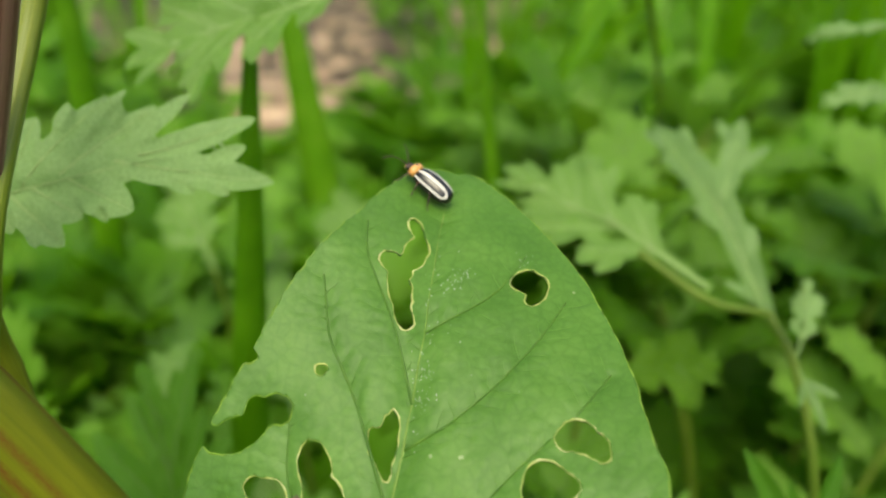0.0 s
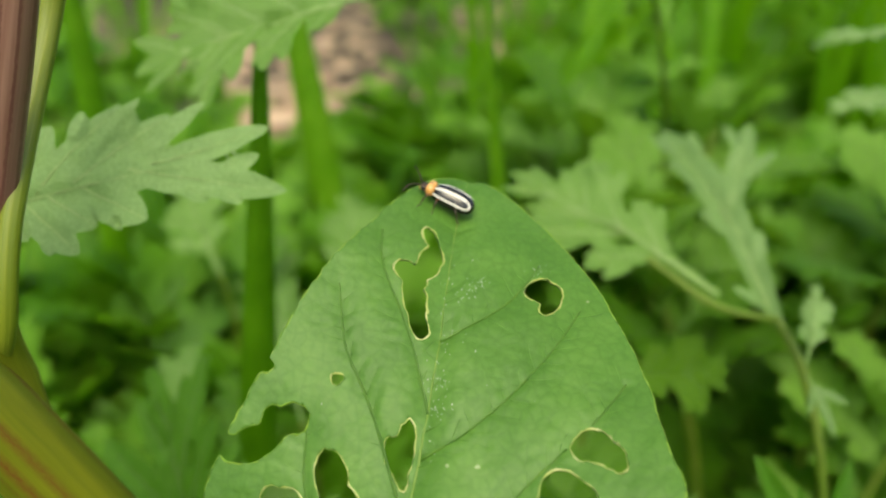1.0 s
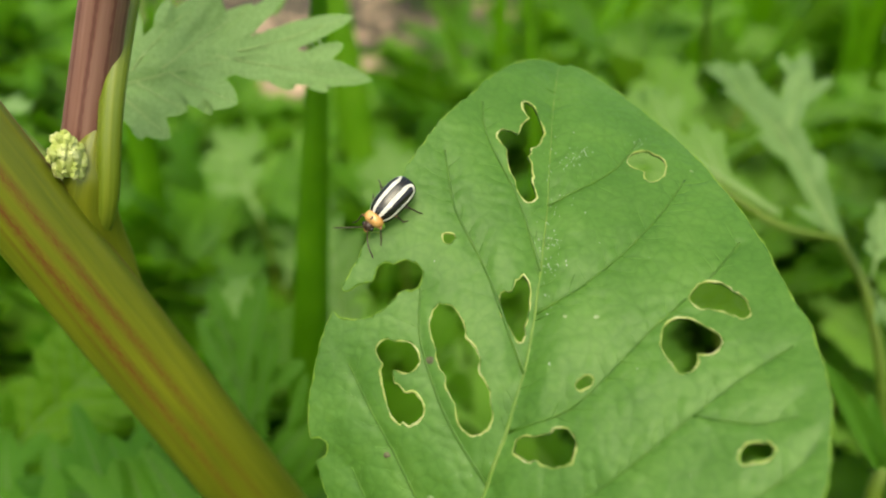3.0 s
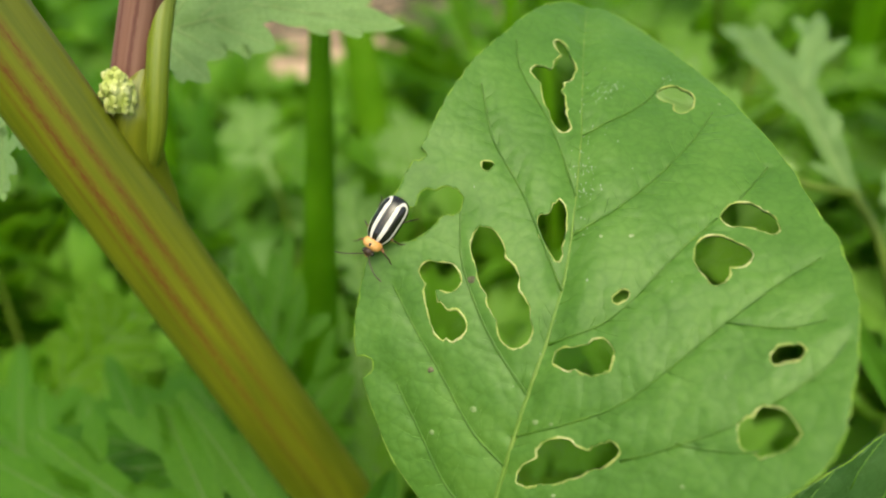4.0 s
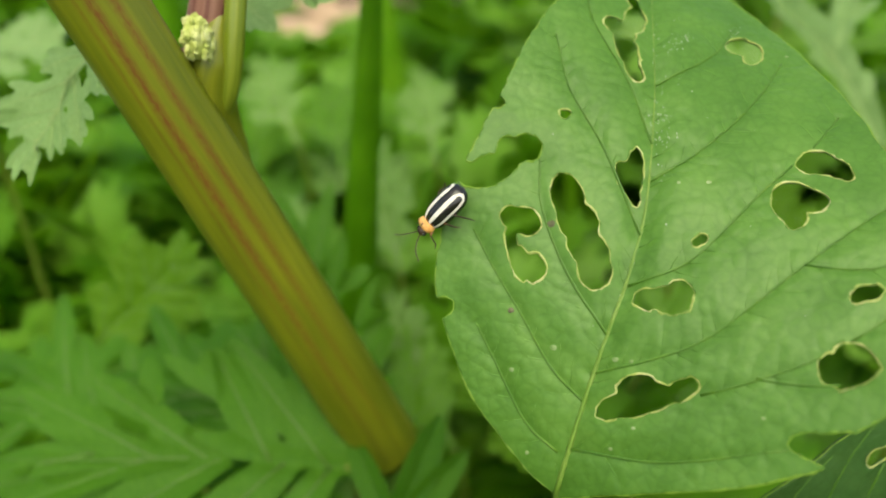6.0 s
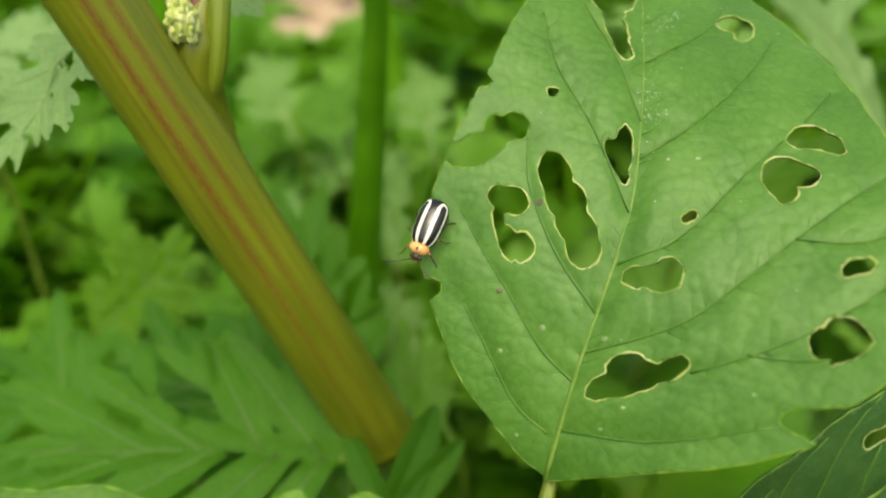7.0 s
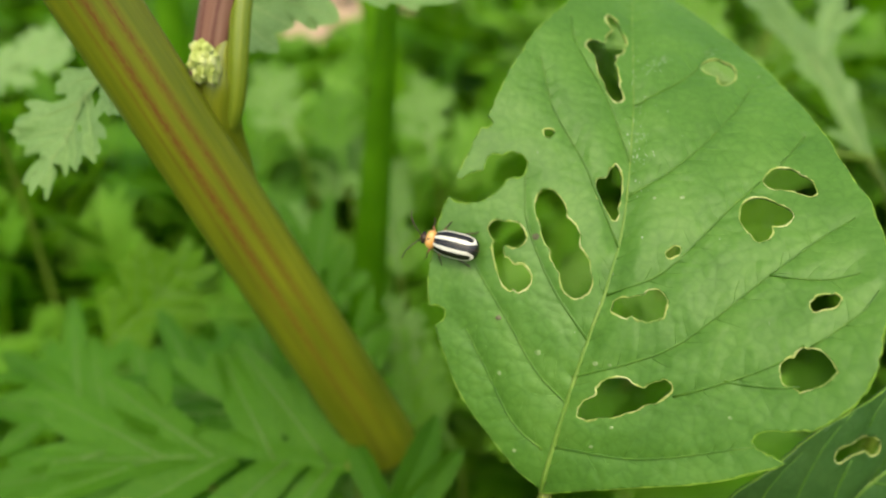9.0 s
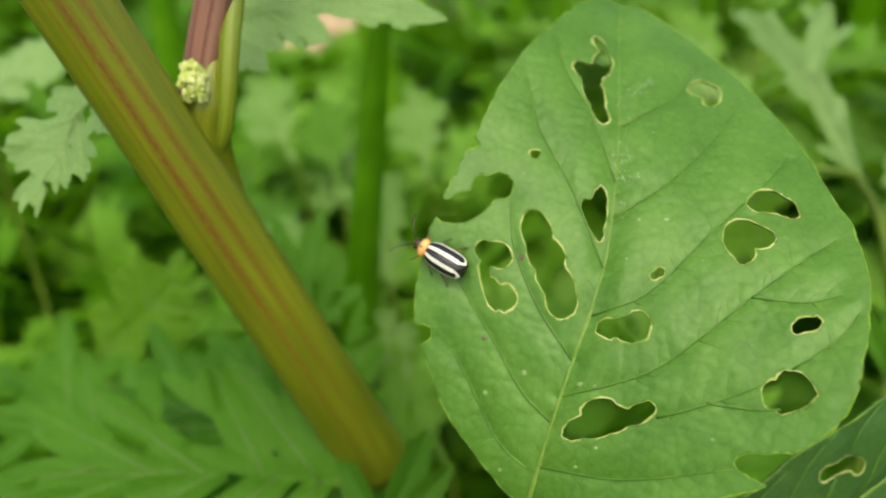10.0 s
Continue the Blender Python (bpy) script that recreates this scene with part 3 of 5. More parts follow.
def leaf_dust(leaf, height):
    """Pale specks of dried dew along the midrib."""
    rnd = random.Random(8)
    verts, faces = [], []
    for k in range(190):
        v0 = rnd.uniform(24, 43)
        u0 = float(np.interp(v0, [0, 22, 29, 35, 46], [0, 4.4, 4.0, 3.3, 1.4])) + abs(rnd.gauss(0.2, 1.0)) * rnd.choice((1, 1, 1, -0.5))
        if k > 55:
            u0, v0 = rnd.uniform(-5, 18), rnd.uniform(6, 42)
        if k > 75:
            a, b, q = ((4.3, 38.6, 0.55), (5.2, 39.6, 0.5), (9.2, 42.3, 0.45), (4.4, 30.5, 0.5), (4.9, 28.5, 0.5))[k % 5]
            u0, v0 = rnd.gauss(a, q), rnd.gauss(b, q)
        if main_field(np.array([u0]), np.array([v0]))[0] < 0.4:
            continue
        r = rnd.uniform(0.03, 0.085)
        ring = [(u0 + r * rnd.uniform(0.5, 1.2) * math.cos(a), v0 + r * rnd.uniform(0.5, 1.6) * math.sin(a)) for a in np.arange(6) * math.pi / 3] + [(u0, v0)]
        z = height(np.array(ring)) + 0.035
        c = len(verts)
        verts += [(a[0] * MM, a[1] * MM, b * MM) for a, b in zip(ring, z)]
        faces += [(c + i, c + (i + 1) % 6, c + 6) for i in range(6)]
    tagged(mesh_object("dust", verts, faces, DUST, leaf, "pale specks of dried dew"), kind="stuff")


leaf_dust(main_leaf, main_height)


def ovate_field(length, half, holes=(), seed=1.0):
    """An egg-shaped blade in mm, with round bites (x, y, rx, ry, turn)."""
    def field(U, V):
        s = np.clip(V / length, 0, 1)
        w = half * np.sin(math.pi * s ** 0.72) ** 0.75 * (1 + 0.02 * np.sin(V / length * 38 + seed)) + 1e-3
        g = np.minimum(w - np.abs(U), np.minimum(V, length - V) + 0.3) + 0.12 * ripple(U, V, 1.6, seed)
        for h in holes:
            g = np.minimum(g, -(ellipse(U, V, *h) + 0.10 * ripple(U, V, 0.7, seed + h[0])))
        return g
    return field


def ovate_veins(length, half, pairs=7):
    out = []
    for k in range(pairs):
        v0 = length * (0.04 + 0.80 * k / pairs)
        reach = half * math.sin(math.pi * min(0.98, (v0 / length + 0.16)) ** 0.72) ** 0.75 * 0.95
        for s in (-1, 1):
            out.append(flat_spline([(0, v0), (s * reach * 0.45, v0 + length * 0.07), (s * reach * 0.85, v0 + length * 0.17), (s * reach * 0.97, v0 + length * 0.25)], 4))
    return out


def frame_of(base, tip, up):
    """A pose whose y runs from base to tip and whose z is as near to up as it can be."""
    b, t = Vector(base), Vector(tip)
    y = (t - b).normalized()
    z = Vector(up)
    z = (z - y * z.dot(y)).normalized()
    x = y.cross(z)
    return Matrix.Translation(b) @ Matrix((x, y, z)).transposed().to_4x4()


def side_leaf(label, base, tip, up, half, holes=(), mat=PIGWEED, arch=0.006, fold=0.006, seed=1.0):
    length = (Vector(tip) - Vector(base)).length / MM
    return pigweed_leaf("pigweed_leaf", label, frame_of(base, tip, up), ovate_field(length, half, holes, seed), (-half - 2, half + 2, -1, length + 1),
                        flat_spline([(0, 0), (0, length * 0.5), (0, length * 0.98)]), ovate_veins(length, half),
                        lambda U, V: -arch * (V - length * 0.4) ** 2 - fold * U * U, mat, 0.5, 0.6)


side_leaf("young pigweed leaf with one large gnawed arch", (-0.0672, 0.0101, 0.1400), (-0.0116, 0.0118, 0.1451), (-0.06, -0.5, 0.85), 14.8, [(-9.6, 25.6, 2.6, 3.3, 15)], PIGWEED_DULL, 0.0008, 0.0012, 1.0)
side_leaf("young wavy pigweed leaf with a notched edge", (-0.0377, 0.0112, 0.1412), (-0.0056, 0.0122, 0.1414), (0.0, -0.5, 0.85), 14.4, [(-14.3, 12.6, 1.7, 1.2, 25)], PIGWEED_FRONT, 0.0015, 0.0015, 2.0)
side_leaf("young whole pigweed leaf", (0.0215, 0.0108, 0.1404), (-0.0200, 0.0114, 0.1404), (0.0, -0.5, 0.85), 14.4, [], PIGWEED_FRONT, 0.0015, 0.0012, 3.0)
# turned from the sky and coloured darker to stand in shade
side_leaf("shaded dark pigweed leaf with gnawed holes", (0.0013, 0.0295, 0.1222), (0.0453, 0.0475, 0.1482), (-0.42, -0.95, -0.30), 10.8, [(-6.7, 25.2, 0.9, 1.1, 0), (-6.2, 26.9, 0.8, 1.3, 0), (-5.0, 28.2, 1.2, 0.8, 0)], PIGWEED_SHADE, 0.004, 0.006, 4.0)


# ---- the thick striped stem with its branch ----
def pigweed_stem():
    ob = thing("pigweed_plant", "thick yellow-green pigweed stem with red stripes and a reddish side branch", "weed")
    low, high = Vector((-0.0280, 0.0637, 0.1181)), Vector((-0.0486, 0.0517, 0.1796))
    d = (high - low)
    pts = spline([(-0.0508, 0.1952, -0.01), (-0.0343, 0.1010, 0.0818), (-0.0296, 0.0767, 0.1039), (-0.0278, 0.0653, 0.1153), low, low + d * 0.5, high, high + d * 0.8], 12)
    rad = np.interp(np.arange(len(pts)) / 12, [0, 2, 3, 4, 5, 6, 7], [0.0046, 0.0047, 0.0047, 0.0045, 0.0040, 0.0035, 0.0033])
    v, f, uv = tube(pts, rad, 48, 0.010, 9)
    mesh_object("main_stem", v, f, STEM_GREEN, ob, "ridged yellow-green stem with dark red stripes", uvs=uv)
    pts = spline([(-0.0385, 0.0579, 0.1523), (-0.0410, 0.0588, 0.1599), (-0.0413, 0.0579, 0.1655), (-0.0404, 0.0577, 0.1691), (-0.0391, 0.0589, 0.1732)], 8)
    rad = np.interp(np.arange(len(pts)) / 8, [0, 1, 2, 3, 4], [0.0015, 0.0025, 0.0026, 0.0022, 0.0004])
    v, f, uv = tube(pts, rad, 32, 0.01, 8)
    mesh_object("branch_collar", v, f, STEM_PLAIN, ob, "yellow-green swelling where the branch leaves the stem", uvs=uv)
    pts = spline([(-0.0428, 0.0556, 0.1600), (-0.0419, 0.0586, 0.1672), (-0.0382, 0.0602, 0.1800), (-0.0330, 0.0590, 0.1935), (-0.0275, 0.0575, 0.210)], 10)
    v, f, uv = tube(pts, [0.0021 * (1 - 0.15 * i / len(pts)) for i in range(len(pts))], 28, 0.025, 8)
    mesh_object("side_branch", v, f, STEM_RED, ob, "reddish brown ridged side branch", uvs=uv)
    pts = spline([(-0.0420, 0.0592, 0.1607), (-0.0388, 0.0568, 0.1665), (-0.0374, 0.0593, 0.1760), (-0.0359, 0.0693, 0.1901), (-0.0339, 0.0703, 0.1969)], 10)
    v, f, uv = tube(pts, [0.00085 * min(0.55 + i * 0.05, 1.05 + 0.25 * i / len(pts)) for i in range(len(pts))], 16, 0.05, 5)
    mesh_object("leafstalk", v, f, STALK_GREEN, ob, "slim pale green leafstalk", uvs=uv)
    rnd = random.Random(4)
    bm = bmesh.new()
    bmesh.ops.create_icosphere(bm, subdivisions=2, radius=0.00115, matrix=Matrix.Diagonal((1, 1, 1.45, 1)))
    for k in range(90):
        a, b = rnd.uniform(0, 6.28), rnd.uniform(-0.9, 1)
        r = 0.0011 * math.sqrt(1 - b * b * 0.8)
        m = Matrix.Translation((r * math.cos(a), r * math.sin(a), 0.0016 * b)) @ Matrix.Rotation(rnd.uniform(0, 3), 4, "X")
        bmesh.ops.create_icosphere(bm, subdivisions=1, radius=rnd.uniform(0.00016, 0.00036), matrix=m @ Matrix.Diagonal((1, 1, 1.6, 1)))
    me = bpy.data.meshes.new("flower_bud")
    bm.to_mesh(me)
    bm.free()
    me.materials.append(BUD)
    share("flower_bud", me, ob, Matrix.Translation((-0.0407, 0.0556, 0.1713)) @ Matrix.Scale(1.12, 4), "pale green knobbly flower bud")


pigweed_stem()


# ---- mugwort ----
def lobe(U, V, x, y, turn, length, wide):
    c, s = math.cos(radians(turn)), math.sin(radians(turn))
    a, b = (U - x) * s + (V - y) * c, (U - x) * c - (V - y) * s
    t = np.clip(a / length, 0, 1)
    w = wide * (0.45 + 1.5 * t) * np.maximum(0, 1 - t) ** 0.72
    return np.minimum(w - np.abs(b), np.minimum(a + 0.02, length - a))


def mugwort_field(kind, own=None, broad=1.0):
    rnd = random.Random(kind)
    lobes = [(0, 0, 0, 0.75, 0.038)]
    pairs = ((0.14, 0.20), (0.30, 0.33), (0.46, 0.38), (0.60, 0.30)) if kind % 2 == 0 else ((0.22, 0.30), (0.42, 0.40), (0.60, 0.30))
    for v0, ln in pairs:
        for s in (-1, 1):
            a = s * rnd.uniform(34, 50)
            ln2 = ln * rnd.uniform(0.85, 1.12)
            v1 = v0 + rnd.uniform(-0.02, 0.02)
            lobes.append((0, v1, a, ln2, 0.068))
            for q, da, l2 in ((0.34, 34, 0.50), (0.46, -36, 0.46), (0.66, 26, 0.36)):
                x, y = math.sin(radians(a)) * ln2 * q, v1 + math.cos(radians(a)) * ln2 * q
                lobes.append((x, y, a + s * da, ln2 * l2 * rnd.uniform(0.8, 1.2), 0.044))
    lobes.append((0, 0.45, 0, 0.55, 0.085))
    for q, da in ((0.62, 36), (0.62, -36), (0.76, 28), (0.76, -28)):
        lobes.append((0, q, da + rnd.uniform(-5, 5), 0.24, 0.048))

    if own and broad > 1.0:
        own = [(x, y, a + rnd.uniform(-11, 11), ln * rnd.uniform(0.75, 1.18), w * broad * rnd.uniform(0.72, 1.12)) for x, y, a, ln, w in own]
    lobes = own or [(*lb[:4], lb[4] * broad) for lb in lobes]

    def field(U, V):
        g = lobe(U, V, *lobes[0])
        for lb in lobes[1:]:
            g = np.maximum(g, lobe(U, V, *lb))
        return g
    return field, lobes


def mugwort_mesh(kind, step, mat, curl, arch, own=None, broad=1.0, rib_mat=None):
    """Blade and rib meshes of a lobed leaf of length 1."""
    field, lobes = mugwort_field(kind, own, broad)
    P, faces, loops = sheet(field, -0.75, 0.75, -0.02, 1.04, step)
    rnd = random.Random(kind + 50)
    tw = rnd.uniform(-0.25, 0.25)

    tilt = [(rnd.uniform(-0.16, 0.16), rnd.uniform(0.04, 0.26)) for _ in lobes]

    def height(x, y):
        x, y = np.asarray(x, float), np.asarray(y, float)
        # every lobe is folded along its own middle and tips its own way
        best, lift = np.full(x.shape, -1e9), np.zeros(x.shape)
        for (lx, ly, a, ln, w), (slope, fold) in zip(lobes, tilt):
            g = lobe(x, y, lx, ly, a, ln, w)
            c, q = math.cos(radians(a)), math.sin(radians(a))
            along, off = (x - lx) * q + (y - ly) * c, (x - lx) * c - (y - ly) * q
            lift = np.where(g > best, slope * np.clip(along - 0.25 * ln, 0, ln) + fold * np.abs(off), lift)
            best = np.maximum(best, g)
        return lift - arch * y * y + curl * np.abs(x) - 0.5 * curl * x * x + tw * x * y + 0.012 * ripple(x, y, 0.22, kind) - 0.014 * np.exp(-(x / 0.035) ** 2)

    v = np.column_stack([P, height(P[:, 0], P[:, 1])])
    blade = bpy.data.meshes.new("leaf")
    blade.from_pydata([tuple(a) for a in v], [], faces)
    blade.materials.append(mat)
    blade.shade_smooth()
    vs, fs = [], []
    ribs = [(0, 0, 0, 0.97, 0.016)] if not own else []
    ribs += [lb for lb in lobes if lb[4] > (0.055 if own else 0.045) and (own or lb[0] == 0) and abs(lb[2]) > (0 if own else 20)]
    for x, y, a, ln, w in ribs:
        r0 = 0.0085 if w < 0.02 or w > 0.115 else 0.0045
        pts = []
        for k in range(9):
            s = ln * 0.93 * k / 8
            px, py = x + math.sin(radians(a)) * s, y + math.cos(radians(a)) * s
            pts.append((px, py, float(height(np.array(px), np.array(py))) + 0.002))
        tv, tf, _ = tube(pts, [r0 * (1 - 0.75 * k / 8) for k in range(9)], 5)
        fs += [tuple(i + len(vs) for i in q) for q in tf]
        vs += tv
    rib = bpy.data.meshes.new("rib")
    rib.from_pydata([tuple(a) for a in vs], [], fs)
    rib.materials.append(rib_mat or MUG_RIB)
    rib.shade_smooth()
    return blade, rib


MUG = [mugwort_mesh(k, 0.02, MUGWORT, c, a, None, 1.2, MUG_RIB_LOW) for k, c, a in ((0, 0.15, 0.30), (1, 0.25, 0.15), (2, 0.05, 0.45), (3, 0.30, 0.25))]


def drawn(*lobes):
    """Lobes from root and tip: (x, y, x of tip, y of tip, width)."""
    return [(x, y, math.degrees(math.atan2(a - x, b - y)), math.hypot(a - x, b - y), w) for x, y, a, b, w in lobes]


FAN = drawn((0, 0, -0.10, 0.66, 0.092), (-0.085, 0.42, 0.02, 1.0, 0.094), (-0.10, 0.50, -0.21, 0.95, 0.070), (-0.05, 0.22, -0.30, 0.56, 0.060), (-0.02, 0.08, -0.35, 0.38, 0.062), (-0.08, 0.36, -0.31, 0.71, 0.054), (-0.03, 0.14, -0.34, 0.47, 0.048),
            (-0.04, 0.24, 0.11, 0.50, 0.108), (-0.01, 0.12, 0.11, 0.31, 0.090), (0.0, 0.03, 0.20, 0.24, 0.085), (0, 0, 0.14, 0.05, 0.07), (-0.02, 0.02, -0.26, 0.14, 0.085), (-0.17, 0.36, -0.29, 0.45, 0.042),
            (-0.06, 0.74, -0.12, 0.90, 0.045), (-0.04, 0.60, 0.045, 0.70, 0.05), (-0.02, 0.72, 0.055, 0.83, 0.045), (0.04, 0.36, 0.13, 0.40, 0.05), (0.10, 0.13, 0.20, 0.14, 0.045), (-0.15, 0.22, -0.31, 0.25, 0.05), (-0.14, 0.70, -0.20, 0.82, 0.04))
FROND = drawn((0, 0, 0, 0.8, 0.05), (0, 0.45, 0.02, 1.0, 0.088), (0, 0.56, 0.24, 0.90, 0.066), (0, 0.54, -0.22, 0.92, 0.066), (0, 0.40, 0.34, 0.76, 0.076), (0, 0.36, -0.34, 0.80, 0.080), (0, 0.22, 0.42, 0.56, 0.078), (0, 0.18, -0.44, 0.60, 0.082),
              (0, 0.06, 0.40, 0.32, 0.070), (0, 0.05, -0.42, 0.36, 0.072), (0, 0.01, 0.28, 0.12, 0.05), (0.16, 0.57, 0.34, 0.62, 0.045), (-0.17, 0.58, -0.35, 0.62, 0.045), (0.22, 0.40, 0.42, 0.42, 0.045), (-0.22, 0.38, -0.44, 0.42, 0.045),
              (0.2, 0.38, 0.30, 0.56, 0.045), (-0.22, 0.38, -0.30, 0.58, 0.045), (0.15, 0.16, 0.36, 0.18, 0.04), (-0.2, 0.17, -0.38, 0.2, 0.04), (0.01, 0.72, 0.12, 0.90, 0.04), (0, 0.72, -0.11, 0.88, 0.04))
TRIO = drawn((0, 0, 0, 0.5, 0.04), (0, 0.25, 0.05, 1.0, 0.14), (0, 0.2, -0.38, 0.62, 0.09), (0, 0.2, 0.42, 0.55, 0.09))
FORK = drawn((0, 0, 0.02, 0.45, 0.045), (0, 0.06, 0.04, 0.62, 0.066), (0.025, 0.34, 0.0, 1.02, 0.098), (0.045, 0.48, 0.29, 0.86, 0.064), (0.08, 0.56, 0.33, 0.70, 0.042), (0.01, 0.72, -0.09, 0.93, 0.045), (0.01, 0.56, -0.08, 0.77, 0.045),
             (0, 0.34, -0.07, 0.49, 0.036), (0.02, 0.20, 0.085, 0.34, 0.036), (0, 0.05, -0.10, 0.14, 0.034), (0.2, 0.70, 0.21, 0.90, 0.036), (0.02, 0.72, 0.075, 0.92, 0.042))
MUG_NEAR = [mugwort_mesh(k, 0.011, MUGWORT_PALE, c, a) for k, c, a in ((4, 0.10, 0.10), (5, 0.2, 0.15))]
MUG_FAN = mugwort_mesh(6, 0.010, MUGWORT_PALE, 0.12, 0.10, FAN)
MUG_FORK = mugwort_mesh(7, 0.010, MUGWORT_GREY, 0.25, 0.12, FORK)
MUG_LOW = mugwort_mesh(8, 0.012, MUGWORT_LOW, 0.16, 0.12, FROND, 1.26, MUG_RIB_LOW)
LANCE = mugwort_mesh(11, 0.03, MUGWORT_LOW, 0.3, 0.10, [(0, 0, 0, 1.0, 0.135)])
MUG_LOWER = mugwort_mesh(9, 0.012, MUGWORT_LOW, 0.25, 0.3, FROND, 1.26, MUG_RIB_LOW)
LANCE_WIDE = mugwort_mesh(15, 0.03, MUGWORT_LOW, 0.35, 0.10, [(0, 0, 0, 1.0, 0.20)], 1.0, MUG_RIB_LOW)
MUG_TRIO = mugwort_mesh(14, 0.02, MUGWORT_GREY, 0.2, 0.2, TRIO)
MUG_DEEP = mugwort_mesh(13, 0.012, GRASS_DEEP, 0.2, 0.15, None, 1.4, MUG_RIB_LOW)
MUG_MID = [mugwort_mesh(k, 0.011, MUGWORT_NEAR, c, a) for k, c, a in ((5, 0.15, 0.15), (12, 0.20, 0.25))]


def add_leaf(parent, meshes, m, size):
    leaf = share("leaf", meshes[0], parent, m @ Matrix.Diagonal((size, size, size, 1)))
    share("rib", meshes[1], leaf)
    return leaf


def lone_leaf(label, base, tip, up, meshes, wide=1.0, stalk=None, thick=0.0006):
    """A big near leaf with its stalk."""
    ob = thing("mugwort_leaf", label, "leaf", None, "near mugwort leaves")
    m = frame_of(base, tip, up)
    size = (Vector(tip) - Vector(base)).length
    leaf = share("blade", meshes[0], ob, m @ Matrix.Diagonal((size * wide, size, size, 1)))
    share("rib", meshes[1], leaf)
    if stalk:
        v, f, uv = tube(spline([base] + list(stalk)), thick, 8)
        mesh_object("leafstalk", v, f, MUG_STEM, ob, uvs=uv)
    return ob


lone_leaf("grey-green lobed mugwort leaf beside the red branch", (-0.0430, 0.0697, 0.1733), (-0.0171, 0.0719, 0.1751), (0.0, -0.78, 0.62), MUG_FAN, 1.12, [(-0.0445, 0.0640, 0.1640), (-0.0404, 0.0625, 0.1530), (-0.0321, 0.0668, 0.1284), (-0.0285, 0.0710, 0.1160), (-0.0290, 0.1200, 0.0)], 0.0004)
lone_leaf("green lobed mugwort leaf held higher", (-0.0106, 0.1050, 0.1885), (-0.0402, 0.0949, 0.1857), (0.0, -0.55, 0.8), MUG_MID[1], 1.1, [(0.004, 0.109, 0.192), (0.035, 0.150, 0.190), (0.065, 0.22, 0.12), (0.07, 0.24, 0.0)])
lone_leaf("pale curled mugwort leaf behind the thick stem", (-0.0512, 0.0664, 0.1712), (-0.0614, 0.0545, 0.1592), (-0.25, -0.65, 0.65), MUG_NEAR[1], 1.25, [(-0.0445, 0.0640, 0.1640), (-0.0404, 0.0625, 0.1530), (-0.0321, 0.0668, 0.1284), (-0.0285, 0.0710, 0.1160), (-0.0290, 0.1200, 0.0)], 0.0004)
lone_leaf("dark green mugwort leaf to the left of the stem", (-0.0795, 0.0879, 0.1099), (-0.0600, 0.0945, 0.1290), (0.2, -0.6, 0.75), MUG_DEEP, 1.1, [(-0.082, 0.088, 0.09), (-0.084, 0.09, 0.0)])
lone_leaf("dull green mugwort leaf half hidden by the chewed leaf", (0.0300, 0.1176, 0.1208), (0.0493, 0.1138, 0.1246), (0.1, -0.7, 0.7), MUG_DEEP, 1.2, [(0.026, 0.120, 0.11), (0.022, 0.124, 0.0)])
lone_leaf("pale blurred mugwort leaf behind the others", (-0.1140, 0.1290, 0.1426), (-0.0922, 0.1418, 0.1542), (0.0, -0.6, 0.8), MUG_NEAR[0], 1.0, [(-0.115, 0.140, 0.12), (-0.118, 0.145, 0.0)])
lone_leaf("pale mugwort leaf reaching in from the thicket", (0.0883, 0.1435, 0.1774), (0.0652, 0.1392, 0.1791), (0.0, -0.05, 1.0), MUG_NEAR[1], 0.9, [(0.095, 0.146, 0.17), (0.11, 0.15, 0.12), (0.10, 0.15, 0.0)])
lone_leaf("pale mugwort leaf under its neighbour", (0.0883, 0.1387, 0.1672), (0.0672, 0.1342, 0.1683), (0.0, -0.05, 1.0), MUG_NEAR[0], 0.8, [(0.095, 0.142, 0.16), (0.110, 0.15, 0.10), (0.103, 0.15, 0.0)])
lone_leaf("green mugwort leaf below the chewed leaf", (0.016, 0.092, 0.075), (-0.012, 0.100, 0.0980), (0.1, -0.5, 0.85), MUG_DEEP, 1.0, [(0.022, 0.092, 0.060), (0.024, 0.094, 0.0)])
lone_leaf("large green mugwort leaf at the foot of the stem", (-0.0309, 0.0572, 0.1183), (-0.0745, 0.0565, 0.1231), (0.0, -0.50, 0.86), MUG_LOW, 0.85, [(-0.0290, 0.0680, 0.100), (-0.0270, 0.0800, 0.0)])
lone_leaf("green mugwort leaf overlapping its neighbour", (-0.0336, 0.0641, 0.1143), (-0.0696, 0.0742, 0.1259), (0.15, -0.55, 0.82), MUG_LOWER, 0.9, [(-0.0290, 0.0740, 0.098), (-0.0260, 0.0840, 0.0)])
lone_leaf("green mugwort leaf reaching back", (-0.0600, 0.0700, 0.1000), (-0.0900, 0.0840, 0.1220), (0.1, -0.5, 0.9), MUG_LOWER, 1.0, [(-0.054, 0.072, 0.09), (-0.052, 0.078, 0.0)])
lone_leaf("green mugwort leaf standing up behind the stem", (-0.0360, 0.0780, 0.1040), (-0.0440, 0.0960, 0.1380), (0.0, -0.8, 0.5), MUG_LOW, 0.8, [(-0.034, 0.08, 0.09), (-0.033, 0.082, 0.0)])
lone_leaf("soft green mugwort leaf rising from the thicket", (-0.0288, 0.1209, 0.1074), (-0.0353, 0.1396, 0.1311), (0.0, -0.75, 0.65), MUG_MID[1], 0.9, [(-0.0268, 0.1229, 0.0859), (-0.0248, 0.1269, 0.0)])
